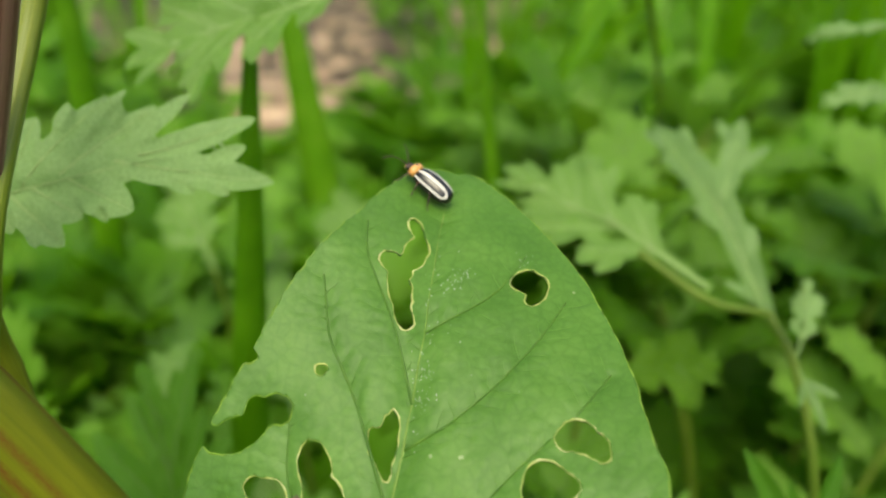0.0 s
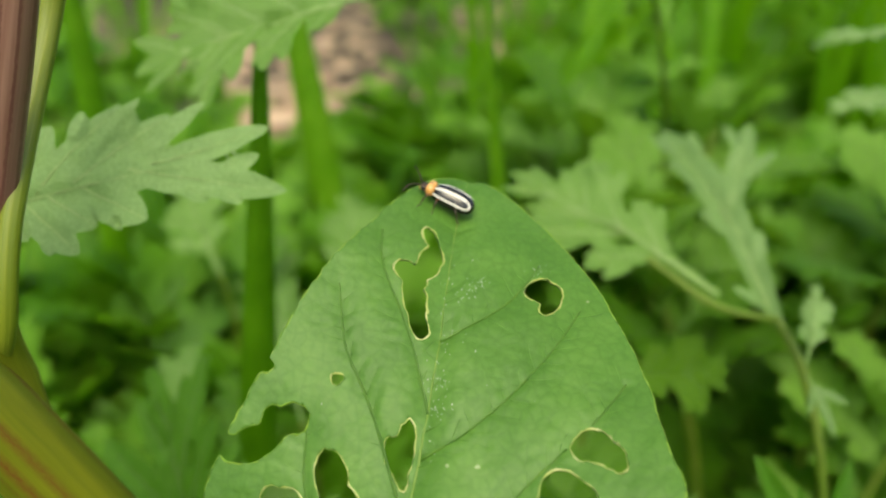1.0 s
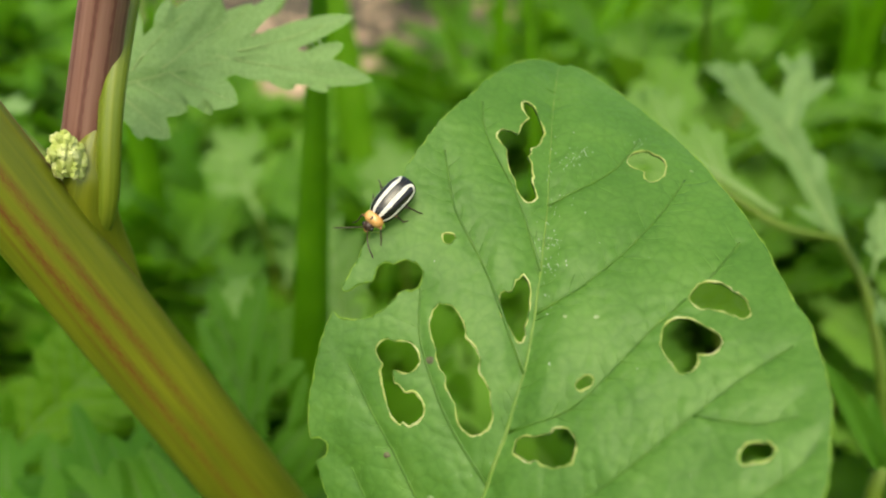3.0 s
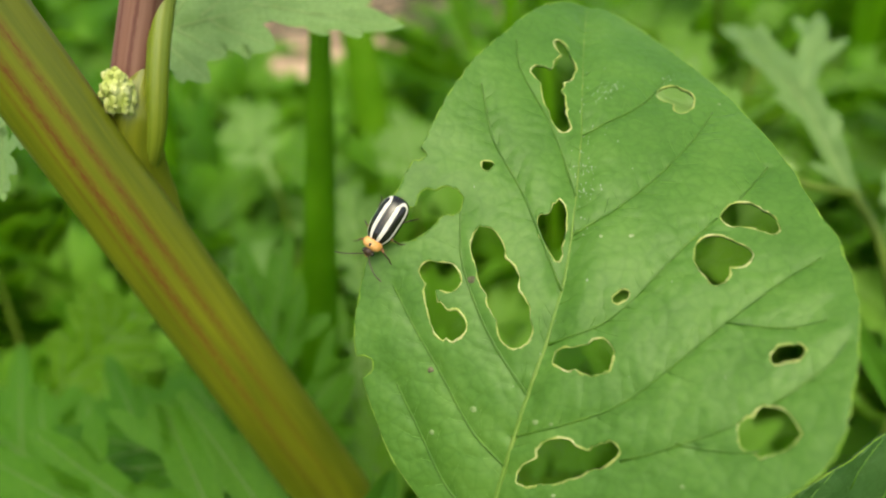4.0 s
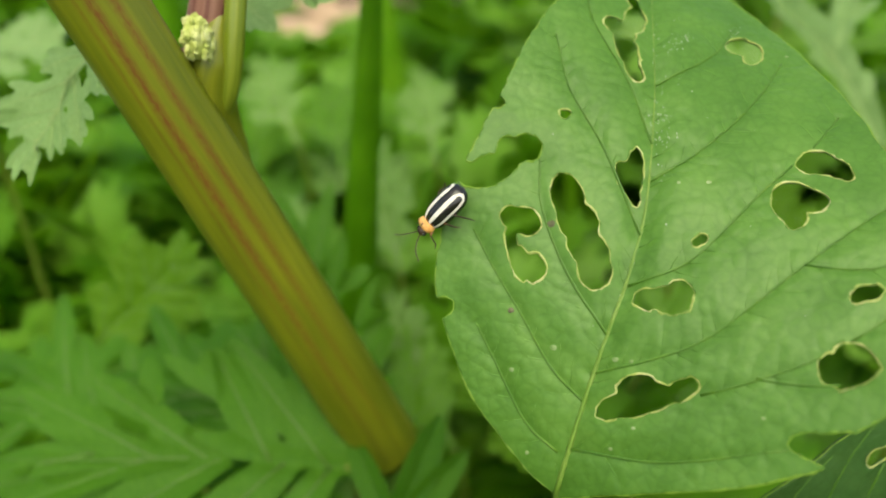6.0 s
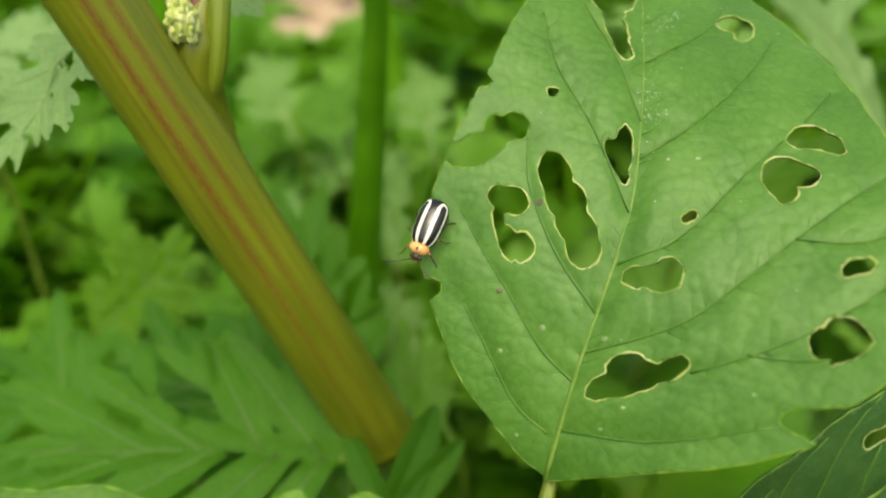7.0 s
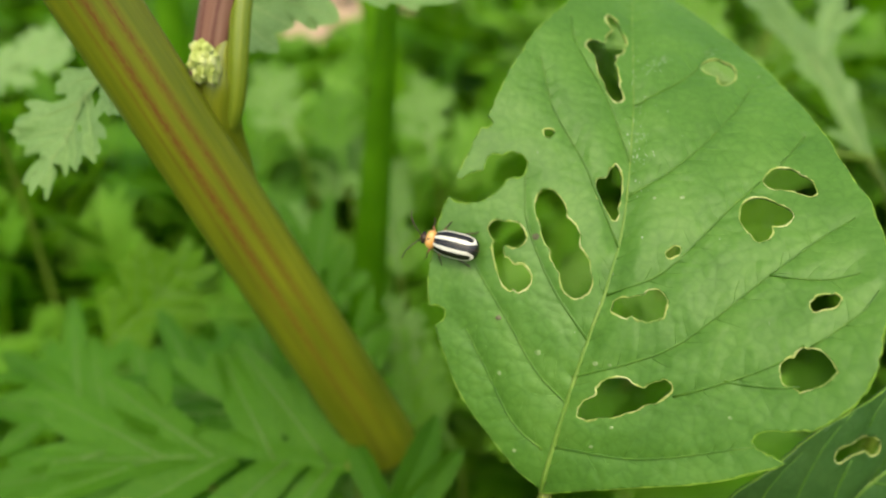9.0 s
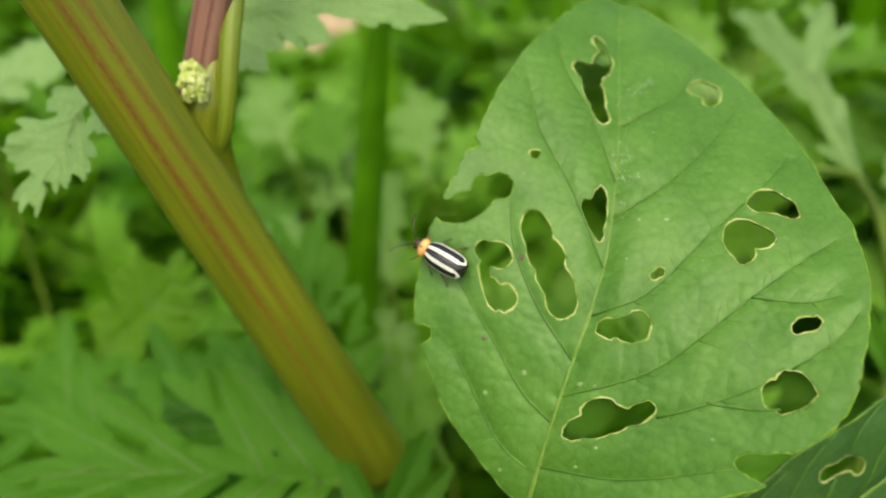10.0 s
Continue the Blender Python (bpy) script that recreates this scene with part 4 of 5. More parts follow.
lone_leaf("soft green mugwort leaf rising from the thicket", (-0.0245, 0.0850, 0.1043), (-0.0284, 0.0966, 0.1192), (0.0, -0.75, 0.65), MUG_MID[0], 0.9, [(-0.0225, 0.0870, 0.0834), (-0.0205, 0.0910, 0.0)])
lone_leaf("soft green mugwort leaf rising from the thicket", (-0.0581, 0.1746, 0.1127), (-0.0736, 0.1963, 0.1320), (0.0, -0.75, 0.65), MUG_MID[0], 1.0, [(-0.0561, 0.1766, 0.0902), (-0.0541, 0.1806, 0.0)])
lone_leaf("soft green mugwort leaf rising from the thicket", (-0.0532, 0.1736, 0.0933), (-0.0484, 0.1992, 0.1166), (0.0, -0.75, 0.65), MUG_MID[1], 1.0, [(-0.0512, 0.1756, 0.0746), (-0.0492, 0.1796, 0.0)])
lone_leaf("soft green mugwort leaf rising from the thicket", (-0.0227, 0.1732, 0.1087), (-0.0279, 0.1958, 0.1291), (0.0, -0.75, 0.65), MUG_MID[0], 1.0, [(-0.0207, 0.1752, 0.0870), (-0.0187, 0.1792, 0.0)])
lone_leaf("soft green mugwort leaf rising from the thicket", (-0.0501, 0.1081, 0.1161), (-0.0494, 0.1247, 0.1255), (0.0, -0.75, 0.65), MUG_MID[1], 1.0, [(-0.0481, 0.1101, 0.0929), (-0.0461, 0.1141, 0.0)])
lone_leaf("fresh green mugwort leaf beside the chewed leaf", (-0.0249, 0.0738, 0.0948), (-0.0238, 0.0920, 0.1167), (0.0, -0.6, 0.8), MUG[1], 0.8, [(-0.0229, 0.0758, 0.0758), (-0.0209, 0.0798, 0.0)])
lone_leaf("fresh green mugwort leaf beside the chewed leaf", (-0.0172, 0.0958, 0.0828), (-0.0303, 0.1152, 0.0970), (0.0, -0.6, 0.8), MUG[3], 0.9, [(-0.0152, 0.0978, 0.0662), (-0.0132, 0.1018, 0.0)])
lone_leaf("fresh green mugwort leaf beside the chewed leaf", (-0.0350, 0.1146, 0.0959), (-0.0463, 0.1348, 0.1117), (0.0, -0.6, 0.8), MUG[1], 0.9, [(-0.0330, 0.1166, 0.0767), (-0.0310, 0.1206, 0.0)])
lone_leaf("fresh green mugwort leaf beside the chewed leaf", (-0.0458, 0.1677, 0.1088), (-0.0536, 0.1904, 0.1288), (0.0, -0.6, 0.8), MUG[3], 0.9, [(-0.0438, 0.1697, 0.0870), (-0.0418, 0.1737, 0.0)])


def right_mugwort():
    ob = thing("mugwort_plant", "mugwort shoot with two grey-green leaves on a bent stalk", "weed", None, "mugwort plants")
    node = Vector((0.0489, 0.1001, 0.1426))
    v, f, uv = tube(spline([(0.0600, 0.085, 0.0), (0.0600, 0.087, 0.08), (0.0556, 0.0884, 0.1176), (0.0525, 0.095, 0.135), node]), 0.00075, 10)
    mesh_object("stem", v, f, MUG_STEM, ob, uvs=uv)
    add_leaf(ob, MUG_FORK, frame_of(node, (0.0395, 0.1387, 0.1655), (-0.1, -0.75, 0.65)), 0.0455)
    v, f, uv = tube(spline([node, (0.0395, 0.1010, 0.1446), (0.0300, 0.1060, 0.1500)]), 0.0006, 8)
    mesh_object("leafstalk", v, f, MUG_STEM, ob, uvs=uv)
    add_leaf(ob, MUG_MID[0], frame_of((0.0400, 0.1025, 0.1462), (0.0109, 0.1247, 0.1599), (0.1, -0.65, 0.75)), 0.0400)
    add_leaf(ob, MUG_NEAR[1], frame_of((0.0500, 0.0915, 0.1405), (0.0525, 0.0965, 0.1510), (0.3, -0.6, 0.7)), 0.0115)
    add_leaf(ob, MUG_TRIO, frame_of((0.0495, 0.0900, 0.1395), (0.0525, 0.0834, 0.1345), (0.3, -0.6, 0.7)), 0.0090)


right_mugwort()


def shoot_tip():
    """A small upright shoot of pointed young leaves."""
    ob = thing("mugwort_plant", "small upright mugwort shoot tip", "weed", None, "mugwort plants")
    v, f, uv = tube(spline([(0.047, 0.074, 0.0), (0.046, 0.074, 0.07), (0.0445, 0.07, 0.1254)]), 0.0009, 8)
    mesh_object("stem", v, f, MUG_STEM, ob, uvs=uv)
    foot = Vector((0.0445, 0.07, 0.1254))
    for tip in ((0.0378, 0.0755, 0.1372), (0.0499, 0.0753, 0.1367), (0.0431, 0.074, 0.1339)):
        add_leaf(ob, LANCE, frame_of(foot, tip, (0.0, -1, 0.35)), (Vector(tip) - foot).length)



shoot_tip()


def foot_shoot():
    """Broad young leaves that hide the foot of the thick stem."""
    ob = thing("mugwort_plant", "young mugwort shoot at the foot of the thick stem", "weed", None, "mugwort plants")
    foot = Vector((-0.0250, 0.0510, 0.1150))
    v, f, uv = tube(spline([(-0.0255, 0.0500, 0.0), (-0.0252, 0.0500, 0.07), foot]), 0.0008, 8)
    mesh_object("stem", v, f, MUG_STEM, ob, uvs=uv)
    for tip in ((-0.0312, 0.0591, 0.1217), (-0.0190, 0.0623, 0.1229), (-0.0155, 0.0585, 0.1200)):
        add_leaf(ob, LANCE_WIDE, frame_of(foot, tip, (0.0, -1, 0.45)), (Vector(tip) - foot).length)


foot_shoot()


def mugwort_plant(kind, height, leaves, bare=0.0):
    rnd = random.Random(kind * 7 + 1)
    ob = thing("mugwort_plant", "leafy green mugwort weed among others", "weed", None, "mugwort plants")
    bend = Vector((rnd.uniform(-0.03, 0.03), rnd.uniform(-0.03, 0.03), 0))
    pts = spline([(0, 0, -0.01), bend * 0.2 + Vector((0, 0, height * 0.4)), bend * 0.6 + Vector((0, 0, height * 0.75)), bend + Vector((0, 0, height))], 6)
    v, f, uv = tube(pts, [0.0016 * (1.2 - 0.8 * i / len(pts)) for i in range(len(pts))], 7)
    mesh_object("stem", v, f, MUG_STEM, ob, uvs=uv)
    for k in range(leaves):
        q = bare + (1 - bare) * (k + 0.6) / leaves
        p = pts[min(len(pts) - 1, int(q * (len(pts) - 1)))]
        a = k * 2.4 + rnd.uniform(-0.4, 0.4)
        rise = radians(18 + 45 * q ** 1.5 + rnd.uniform(-15, 15))
        d = Vector((math.cos(a) * math.cos(rise), math.sin(a) * math.cos(rise), math.sin(rise)))
        up = Vector((rnd.uniform(-0.3, 0.3), rnd.uniform(-0.3, 0.3), 1))
        size = rnd.uniform(0.042, 0.066) * (1.1 - 0.5 * q)
        add_leaf(ob, MUG[rnd.randrange(4)], frame_of(p, p + d, up), size)
    return ob


# Patch centres and radii, worked out along the camera's lines of view.
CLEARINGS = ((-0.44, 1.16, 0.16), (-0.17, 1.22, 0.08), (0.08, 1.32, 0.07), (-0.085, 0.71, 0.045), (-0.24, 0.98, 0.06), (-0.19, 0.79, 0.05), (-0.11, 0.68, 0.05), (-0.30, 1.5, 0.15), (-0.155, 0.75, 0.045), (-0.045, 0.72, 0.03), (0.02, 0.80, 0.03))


def soil_sightline(x, y, start=0.62):
    """Bare patches, each with low growth along its line to the camera."""
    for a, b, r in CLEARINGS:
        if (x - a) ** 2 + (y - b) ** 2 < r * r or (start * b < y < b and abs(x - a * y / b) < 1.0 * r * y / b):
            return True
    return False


def hollow(x, y):
    """A shaded dip behind the bent shoot, placed to darken the view's lower right."""
    return ((x - 0.105) / 0.11) ** 2 + ((y - 0.175) / 0.105) ** 2 < 1


def thicket():
    rnd = random.Random(11)
    kinds = [mugwort_plant(1, 0.13, 12), mugwort_plant(2, 0.11, 11), mugwort_plant(3, 0.15, 13), mugwort_plant(4, 0.09, 10)]
    tall = mugwort_plant(5, 0.125, 13, 0.5)
    spots = []
    y = 0.098
    while y < 0.85:
        half = 0.10 + y * 0.68
        gap = 0.050 + 0.06 * y
        x = -half + rnd.uniform(0, gap)
        while x < half:
            spots.append((x + rnd.uniform(-0.3, 0.3) * gap, y + rnd.uniform(-0.3, 0.3) * gap))
            x += gap
        y += gap * 0.9
    rest = [s for s in spots]
    for i, (x, y) in enumerate(rest):
        if (y > 0.5 and rnd.random() < 0.3) or (i > 3 and ((y > 0.40 and soil_sightline(x, y, 0.3)))):
            continue
        low = min(1.0, 0.62 + (y - 0.095) * 3.2) * rnd.uniform(0.9, 1.1)
        if y > 0.2 and abs(x + 0.2 * y) < 0.02 + 0.09 * y:
            low *= 0.66
        m = Matrix.Translation((x, y, 0)) @ Matrix.Rotation(rnd.uniform(0, 6.28), 4, "Z") @ Matrix.Scale(low, 4)
        src = kinds[i % 4]
        if hollow(x, y) and i > 3:
            copy_thing(tall, m)
        elif i < 4:
            src.matrix_basis = m
        else:
            copy_thing(src, m)
    tall.matrix_basis = pose(0.075, 0.165, 0, 0, 0, 40)


thicket()


def undergrowth():
    """The mat of low leaves between plants, thinned along camera sightlines to open soil."""
    rnd = random.Random(77)
    shapes = []
    for k in range(8):
        v, fs = [], []
        for n, (x, y, a, ln, w) in enumerate(mugwort_field(k)[1]):
            c, q = math.cos(radians(a)), math.sin(radians(a))
            start = len(v)
            for t, g in ((0, 0.5), (0.55, 0.80), (0.84, 0.46)):
                for e in (-1, 1):
                    v.append((x + q * t * ln + e * c * g * w, y + c * t * ln - e * q * g * w, 0.002 * n))
            v.append((x + q * ln, y + c * ln, 0.002 * n))
            fs += [(start, start + 1, start + 3, start + 2), (start + 2, start + 3, start + 5, start + 4), (start + 4, start + 5, start + 6)]
        v = np.array(v)
        v[:, 2] += 0.30 * np.abs(v[:, 0]) - 0.35 * v[:, 1] ** 2
        shapes.append((v, fs))
    verts, faces, tones = [], [], []
    count = 0
    spots = []
    while len(spots) < 6000:
        y = rnd.uniform(0.085, 0.75)
        x = rnd.uniform(-1, 1) * (0.12 + 0.70 * y)
        if rnd.random() < 0.25 + 1.3 * (0.75 - y):
            if (not hollow(x, y) or rnd.random() < 0.14) and not (y > 0.4 and soil_sightline(x, y)) and not (y > 0.40 and soil_sightline(x, y, 0.3) and rnd.random() < 0.8):
                spots.append((x, y, 1.0))
    while len(spots) < 7000:
        y = rnd.uniform(0.13, 0.42)
        spots.append((rnd.uniform(-0.06, 0.02) - rnd.uniform(0.0, 0.30) * y, y, 1.0))
    while len(spots) < 9200:
        y = rnd.uniform(-0.8, 0.8)
        x = rnd.uniform(-1.1, 1.1)
        if y < 0.02 or abs(x) > 0.12 + 0.70 * y:
            spots.append((x, y, 1.4))
    while len(spots) < 11500:
        y = rnd.uniform(0.7, 3.0)
        x = rnd.uniform(-1, 1) * (0.5 + 0.75 * y)
        if noise.noise((x * 3.0, y * 3.0, 2.0)) + 0.25 * (x > 0.05) > -0.12 and not soil_sightline(x, y):
            spots.append((x, y, 1.5))
    for x, y, big in spots:
        v, fs = shapes[rnd.randrange(4) + (4 if big > 1 else 0)]
        top = min(0.100, 0.052 + 0.22 * max(0, y - 0.085)) * (0.8 + 0.5 * noise.noise((x * 7, y * 7, 1)))
        z = top * rnd.uniform(0.45, 1.0) ** 0.5 * (0.3 if hollow(x, y) else 1.0) * (0.62 if y > 0.28 and soil_sightline(x, y, 0.3) else 1.0)
        a = rnd.uniform(0, 6.28)
        m = np.array(Euler((radians(rnd.gauss(40, 22)), radians(rnd.gauss(0, 22)), a)).to_matrix()) * rnd.uniform(0.035, 0.062) * big
        q = v @ m.T + (x, y, z)
        base = count
        verts.append(q)
        faces += [tuple(i + base for i in f) for f in fs]
        tone = rnd.random()
        tones += [tone, 0.0] * sum(len(f) for f in fs)
        count += len(q)
    me = bpy.data.meshes.new("undergrowth")
    me.from_pydata(np.concatenate(verts).tolist(), [], faces)
    me.uv_layers.new(name="UVMap").data.foreach_set("uv", tones)
    me.materials.append(MUGWORT_MAT)
    me.shade_smooth()
    tagged(new("undergrowth", me), "dense mat of low lobed green weed leaves", "undergrowth", kind="stuff")


undergrowth()


# ---- grass ----
def blade_mesh(length, wide, lean, kind):
    """One folded grass blade that bends over: verts and faces."""
    n = 14
    verts, faces = [], []
    for i in range(n + 1):
        t = i / n
        w = wide * (0.75 + 0.5 * t) * min(1, (1 - t) * 2.2 + 0.02) ** 0.8
        y = lean * t ** 2 * length
        z = length * (t - 0.18 * lean * t ** 3)
        tw = 0.5 * t * math.sin(kind)
        for s, d in ((-1, 0.0), (0, 0.22), (1, 0.0)):
            verts.append((s * w * math.cos(tw), y + d * w + s * w * math.sin(tw), z))
    for i in range(n):
        for s in range(2):
            a = i * 3 + s
            faces.append((a, a + 1, a + 4, a + 3))
    return verts, faces


def grass_blade(label, base, top, wide, face=0.0):
    """A single broad blade from base to top."""
    b, t = Vector(base), Vector(top)
    ob = thing("grass_shoot", label, "grass", None, "broad grass blades")
    v, f = blade_mesh((t - b).length, wide, 0.05, 1.0)
    part_ob = mesh_object("blade", v, f, GRASS, ob)
    z = (t - b).normalized()
    y = Vector((math.sin(face), -math.cos(face), 0))
    y = (y - z * y.dot(z)).normalized()
    part_ob.matrix_basis = Matrix.Translation(b) @ Matrix((y.cross(z), y, z)).transposed().to_4x4()
    solid(part_ob, 0.0003)
    pts = [((v[i * 3 + 1][0]), v[i * 3 + 1][1] + 0.0002, v[i * 3 + 1][2]) for i in range(15)]
    tv, tf, _ = tube(pts, [wide * 0.12 * (1.02 - i / 14) for i in range(15)], 5)
    mesh_object("midrib", tv, tf, GRASS, ob).matrix_basis = part_ob.matrix_basis
    return ob


swaying = grass_blade("broad dark green grass blade standing upright", (-0.0460, 0.106, 0.0), (-0.0256, 0.1140, 0.1930), 0.0034, 0.1)
grass_blade("dark green grass blade standing upright", (-0.0280, 0.236, 0.0), (-0.0500, 0.247, 0.215), 0.0056, -0.2)
grass_blade("bent green grass blade", (-0.105, 0.215, 0.0), (-0.098, 0.215, 0.225), 0.0042, 0.2)
grass_blade("bent green grass blade", (0.030, 0.21, 0.0), (0.0, 0.20, 0.215), 0.0028, 0.5)


def grass_tuft(kind, blades):
    rnd = random.Random(kind + 90)
    ob = thing("grass_tuft", "tuft of long green grass", "grass", None, "grass tufts")
    for k in range(blades):
        v, f = blade_mesh(rnd.uniform(0.16, 0.30), rnd.uniform(0.0022, 0.0045), rnd.uniform(0.1, 0.5), rnd.uniform(0, 6))
        b = mesh_object("blade", v, f, GRASS, ob)
        a = rnd.uniform(0, 6.28)
        b.matrix_basis = pose(0.012 * math.cos(a), 0.012 * math.sin(a), -0.005, rnd.uniform(-8, 8), rnd.uniform(-8, 8), math.degrees(a))
    return ob


def grasses():
    rnd = random.Random(23)
    kinds = [grass_tuft(k, 8) for k in range(3)]
    spots = [(0.13, 0.38), (0.25, 0.34), (0.33, 0.36), (0.21, 0.40), (0.38, 0.42), (0.03, 0.36), (-0.30, 0.40), (0.10, 0.46), (0.17, 0.46), (0.24, 0.42), (0.05, 0.42), (0.45, 0.52), (0.33, 0.5), (0.14, 0.55), (0.02, 0.55)]
    spots += [(rnd.uniform(-0.9, 0.9), rnd.uniform(0.6, 1.4)) for k in range(26)]
    for i, (x, y) in enumerate(spots):
        if soil_sightline(x, y):
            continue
        m = pose(x, y, 0, 0, 0, rnd.uniform(0, 360))
        if i < 3:
            kinds[i].matrix_basis = m
        else:
            copy_thing(kinds[i % 3], m)


grasses()


def litter():
    """Dry pale chips strewn over the open soil."""
    rnd = random.Random(31)
    verts, faces = [], []
    for k in range(1400):
        x, y = rnd.uniform(-1.6, 1.3), rnd.uniform(0.75, 3.0)
        # a quarter of the chips lie along the camera's sightlines to the patches
        if k % 4 == 0:
            a, b, r = CLEARINGS[(k // 4) % len(CLEARINGS)]
            far = rnd.uniform(0.5, 1.05)
            x, y = far * (a + r * rnd.uniform(-0.9, 0.9)), far * b
        r = rnd.uniform(0.008, 0.024)
        a0, tilt = rnd.uniform(0, 6.28), rnd.uniform(-0.4, 0.4)
        c = len(verts)
        verts.append((x, y, 0.018))
        for j in range(6):
            a = a0 + j * math.pi / 3
            q = r * rnd.uniform(0.5, 1.1)
            verts.append((x + q * math.cos(a), y + 0.6 * q * math.sin(a), 0.014 + q * math.cos(a) * tilt))
        for j in range(6):
            faces.append((c, c + 1 + j, c + 1 + (j + 1) % 6))
    ob = mesh_object("leaf_litter", verts, faces, LITTER, smooth=False)
    tagged(ob, "pale dry leaf litter strewn over the soil", "leaf litter", kind="stuff")


litter()


# ---- beetle ----
def dome(length, wide, high, cut, n=20, m=18, front=0.55, back=0.5, side=1):
    """One half of a domed shell: from the seam to its edge on one side."""
    verts, faces = [], []
    for i in range(n + 1):
        s = i / n
        w = wide * max(0.0, 1 - abs(2 * s - 1) ** 3.2) ** front
        h = high * max(0.0, 1 - abs(2 * s - 1) ** 2.4) ** back
        for j in range(m + 1):
            a = (math.pi / 2 + 0.15) * j / m
            verts.append((side * w * math.sin(a) ** 0.9 if a > 0 else 0.0, (0.5 - s) * length, h * math.cos(a)))
    k = m + 1
    for i in range(n):
        for j in range(m):
            q = (i * k + j, i * k + j + 1, (i + 1) * k + j + 1, (i + 1) * k + j)
            faces.append(q if side < 0 else tuple(reversed(q)))
    return verts, faces


def ball(name, parent, mat, centre, size, label="", seg=14):
    bm = bmesh.new()
    bmesh.ops.create_uvsphere(bm, u_segments=seg, v_segments=seg - 4, radius=1.0, matrix=Matrix.Translation(centre) @ Matrix.Diagonal((*size, 1)))
    me = bpy.data.meshes.new(name)
    bm.to_mesh(me)
    bm.free()
    me.materials.append(mat)
    me.shade_smooth()
    return share(name, me, parent, None, label)


def build_beetle():
    ob = thing("beetle", "small beetle with black and cream striped wing cases, orange neck", "beetle")
    m, n = 40, 64
    for side in (-1, 1):
        v, f = dome(4.35 * MM, 1.24 * MM, 1.12 * MM, 0, n, m, 0.42, 0.42, side)
        v = [(x * (0.93 + 0.09 * (0.5 - y / (4.35 * MM))) + side * 0.01 * MM, y - 0.85 * MM, z + 0.72 * MM) for x, y, z in v]
        el = mesh_object("wing_case", v, f, [BLACK, CREAM], ob, "glossy black wing case with cream stripes")
        for i, p in enumerate(el.data.polygons):
            a, s = (i % m) / m * 18, i // m / n
            # two cream stripes that meet in a bow before the tip
            if s < 0.80:
                cream = abs(a - 3.75) < 1.55 or abs(a - 12.2) < 0.95
            else:
                cream = abs(math.hypot((a - 8.0) / 4.25, (s - 0.80) / 0.10) - 1) < 0.27
            p.material_index = 1 if cream and s > 0.02 else 0
    ball("abdomen", ob, RUST, (0, -0.95 * MM, 0.66 * MM), (1.0 * MM, 2.12 * MM, 0.46 * MM), "rusty orange underside")
    bm = bmesh.new()
    bmesh.ops.create_uvsphere(bm, u_segments=24, v_segments=16, radius=1.0)
    for q in bm.verts:
        x, y, z = q.co
        q.co = ((0.84 - 0.12 * y) * MM * math.copysign(abs(x) ** 0.75, x), 1.47 * MM + 0.47 * MM * math.copysign(abs(y) ** 0.65, y), 0.92 * MM + (0.60 - 0.10 * y) * MM * z)
    me = bpy.data.meshes.new("neck_shield")
    bm.to_mesh(me)
    bm.free()
    me.materials.append(ORANGE)
    me.shade_smooth()
    share("neck_shield", me, ob, None, "glossy orange neck shield")
    ball("neck_mark", ob, BROWN, (0, 1.52 * MM, 1.46 * MM), (0.13 * MM, 0.24 * MM, 0.075 * MM), "small dark mark on the neck shield", 10)
    head = ball("head", ob, BROWN, (0, 2.10 * MM, 0.74 * MM), (0.46 * MM, 0.42 * MM, 0.42 * MM), "dark brown head")
    ball("face", head, ORANGE, (0, 2.34 * MM, 0.56 * MM), (0.27 * MM, 0.26 * MM, 0.26 * MM), "orange face", 12)
    for s in (-1, 1):
        ball("eye", head, BLACK, (s * 0.40 * MM, 2.16 * MM, 0.80 * MM), (0.17 * MM, 0.21 * MM, 0.19 * MM), "", 10)
    moving = []
    for s in (-1, 1):
        root = Vector((s * 0.17 * MM, 2.40 * MM, 0.86 * MM))
        pts = spline([Vector((0, 0, 0)), Vector((s * 0.55, 0.60, 0.32)) * MM, Vector((s * 1.20, 1.15, 0.38)) * MM, Vector((s * 1.90, 1.50, 0.08)) * MM], 8)
        v, f, uv = tube(pts, [0.052 * MM * (1 + 0.3 * math.sin(i * 2.4)) for i in range(len(pts))], 6)
        an = mesh_object("antenna", v, f, BROWN, ob, "thin dark jointed antenna")
        moving.append((an, root, s, 0.0))
    for row, (y, fx, fy, kx, ky) in enumerate(((1.25, 0.55, 0.40, 0.75, 0.6), (0.30, 0.70, -0.05, 0.85, -0.3), (-0.75, 0.80, -0.55, 0.80, -1.1))):
        for s in (-1, 1):
            root = Vector((s * 0.55 * MM, y * MM, 0.55 * MM))
            knee = Vector((s * fx, fy, 0.30)) * MM
            foot = Vector((s * (fx + kx * 0.55), fy + ky * 0.55, -0.78)) * MM
            toe = foot + Vector((s * 0.30, 0.25 * (1 if row == 0 else -1), -0.03)) * MM
            v, f, uv = tube([(0, 0, 0), knee * 0.5 + Vector((0, 0, 0.05 * MM)), knee], [0.10 * MM, (0.20 if row == 2 else 0.14) * MM, 0.07 * MM], 7)
            leg = mesh_object("leg", v, f, RUST if row < 2 else BROWN, ob)
            v, f, uv = tube([knee, knee.lerp(foot, 0.5), foot, toe], [0.06 * MM, 0.065 * MM, 0.055 * MM, 0.035 * MM], 6)
            mesh_object("shin", v, f, BROWN, leg)
            moving.append((leg, root, s, 1.0 + row))
    return ob, moving


ball("rust_spot", swaying, RUST, (-0.0342, 0.1098, 0.1120), (0.0011, 0.0004, 0.0018), "small rusty spot on the blade", 10)
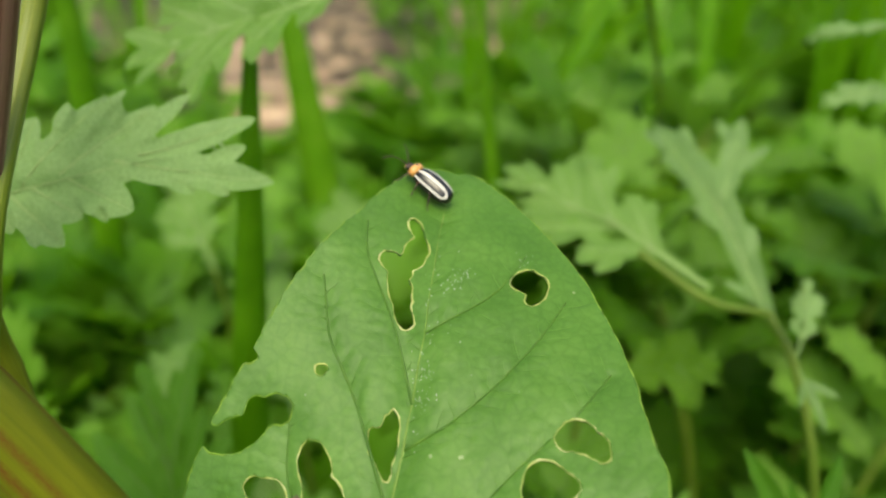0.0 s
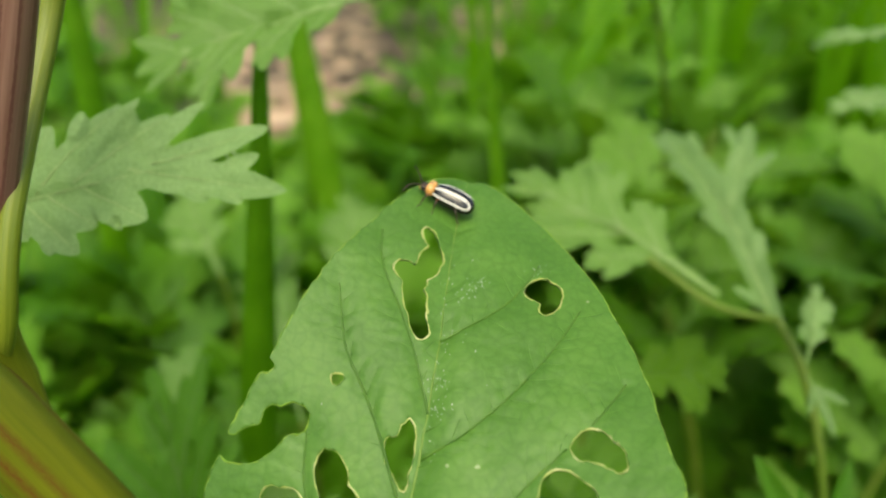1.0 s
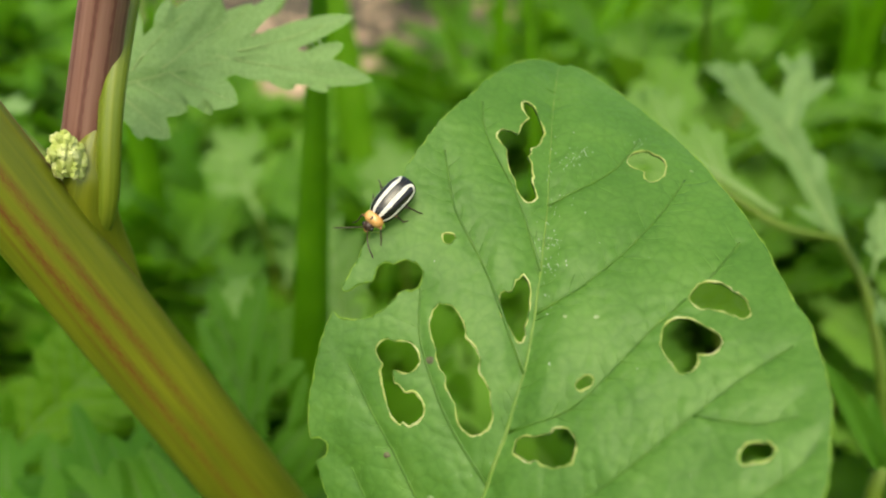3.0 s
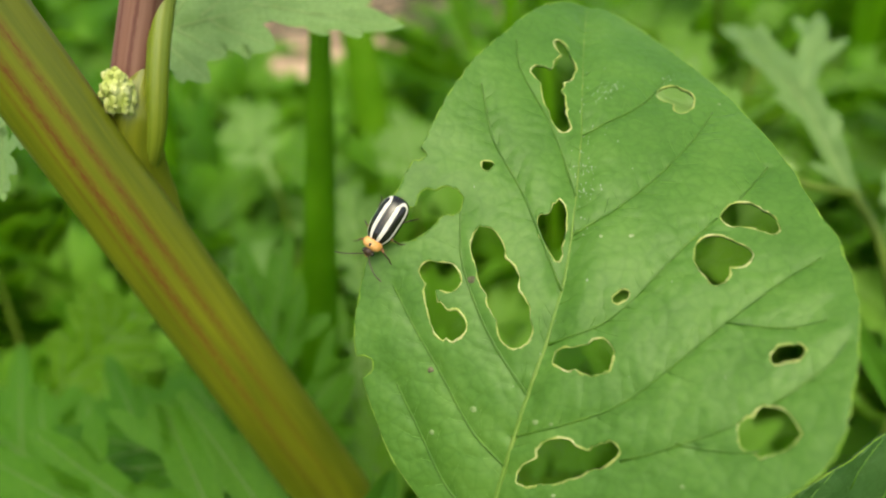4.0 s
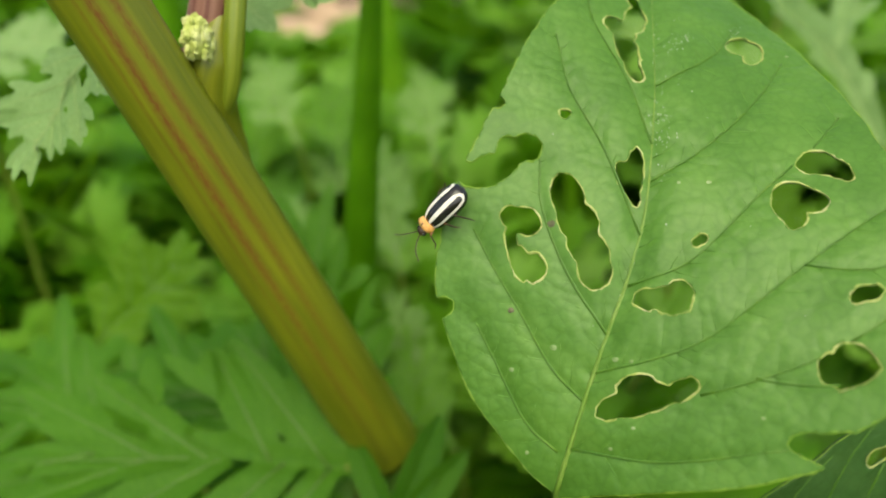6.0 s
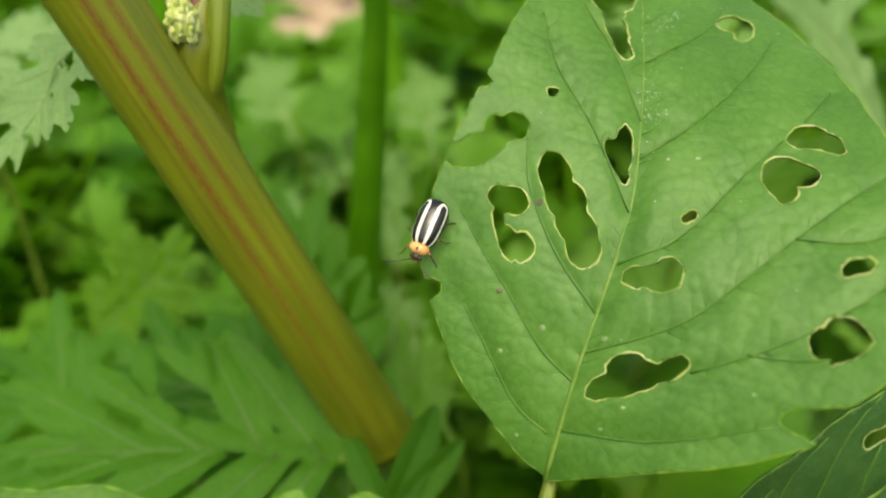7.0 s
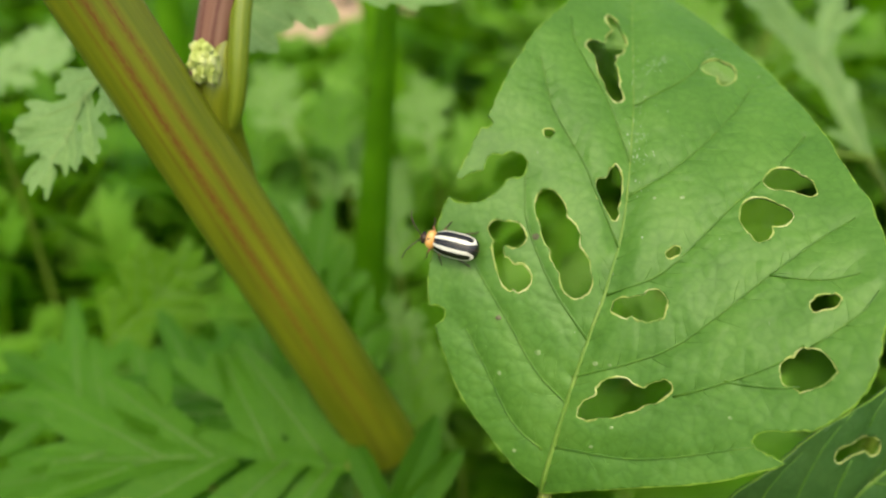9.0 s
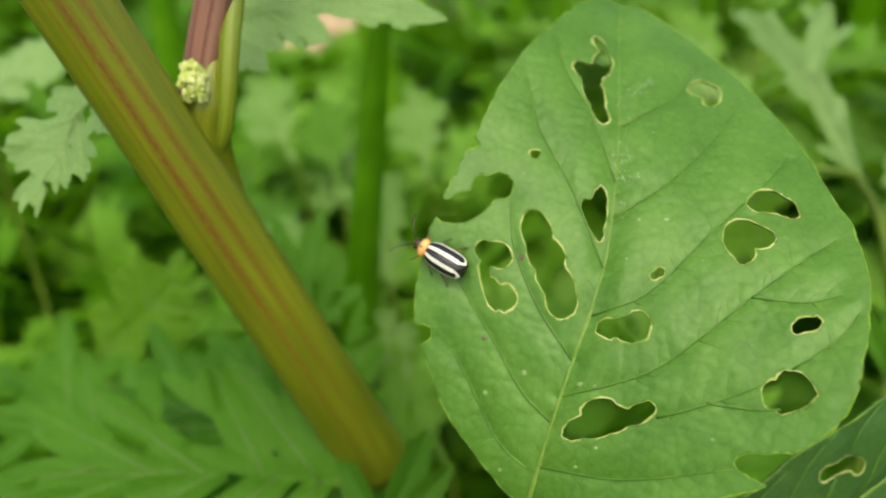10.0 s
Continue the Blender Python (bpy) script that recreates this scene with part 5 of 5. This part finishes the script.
beetle, limbs = build_beetle()
beetle.scale = (0.95, 0.95, 0.95)

# seconds, place along the leaf in mm (across, lengthwise), heading, pitch, roll, lift in mm
BEETLE = [
    (0.0, -0.8, 48.1, 73, 6, 8, 0.1), (0.5, -0.8, 48.2, 70, 4, 6, 0.1), (1.0, -0.2, 47.6, 87, 0, 4, 0), (1.5, -1.1, 46.1, 107, 0, 0, 0),
    (2.0, -4.0, 41.7, 129, 0, 0, 0), (2.5, -6.1, 35.3, 138, 0, 0, 0), (2.7, -6.8, 33.3, 143, 0, 0, 0), (3.8, -9.2, 23.5, 165, 0, 0, 0),
    (4.0, -9.6, 22.4, 158, 0, 0, 0), (4.5, -10.3, 20.2, 117, 0, 0, 0), (5.0, -10.3, 20.0, 109, 0, 12, 0), (5.5, -10.8, 19.2, 119, -14, 28, 0.2),
    (5.7, -10.9, 19.2, 126, -12, 26, 0.2), (6.8, -10.7, 16.9, 166, 0, 0, 0), (7.0, -10.8, 16.0, 169, 18, 0, 0.3), (7.5, -10.6, 16.0, 167, 20, 0, 0.3),
    (8.0, -10.6, 15.9, 167, 20, 0, 0.3), (8.5, -10.3, 17.2, 118, 0, 0, 0), (9.0, -9.7, 18.1, 82, 0, 0, 0), (9.5, -9.3, 18.5, 65, 0, 0, 0),
    (10.0, -9.4, 18.8, 66, 0, 0, 0),
]


def on_leaf(u, v, heading, pitch, roll, lift):
    e = 0.6
    q = main_height(np.array([(u, v), (u + e, v), (u - e, v), (u, v + e), (u, v - e)]))
    smooth = leaf_bend(np.array([u + 2, u - 2, u, u]), np.array([v, v, v + 2, v - 2]))
    nrm = Vector((-(smooth[0] - smooth[1]) / 4, -(smooth[2] - smooth[3]) / 4, 1)).normalized()
    a = radians(heading)
    fwd = Vector((-math.sin(a), math.cos(a), 0))
    fwd = (fwd - nrm * fwd.dot(nrm)).normalized()
    m = Matrix((fwd.cross(nrm), fwd, nrm)).transposed().to_4x4()
    p = Vector((u, v, float(q.mean()) + 0.28 + lift)) * MM
    return LEAF @ Matrix.Translation(p) @ m @ pose(0, 0, 0, pitch, roll, 0)


def motions():
    foot = Vector((-0.0460, 0.106, 0.0))
    walk(swaying, [(t, Matrix.Translation(foot) @ pose(0, 0, 0, 0, a, 0) @ Matrix.Translation(-foot)) for t, a in ((0, 0), (2.5, 0), (3.8, -1.2), (4.5, -1.6), (5.5, -1.2), (6.8, -0.4), (7.5, 0), (10, 0))])
    rows = [(t, on_leaf(*r)) for t, *r in BEETLE]
    walk(beetle, rows)
    ts = [r[0] for r in BEETLE]
    path = np.concatenate([[0], np.cumsum([math.dist(a[1:3], b[1:3]) + abs(a[3] - b[3]) * 0.03 for a, b in zip(BEETLE[:-1], BEETLE[1:])])])
    for limb, root, s, row in limbs:
        keys = []
        for k in range(101):
            t = k / 10
            gone = float(np.interp(t, ts, path))
            if row == 0:
                turn = 10 * math.sin(2.3 * t + s) + 6 * math.sin(5.1 * t + 2 * s)
                up = 8 * math.sin(1.7 * t + 1.5 * s)
            else:
                phase = gone * 3.2 + (math.pi if (row + (s > 0)) % 2 else 0)
                turn, up = 14 * math.sin(phase), 0
            keys.append((t, pose(*root, up, 0, turn)))
        walk(limb, keys)


motions()
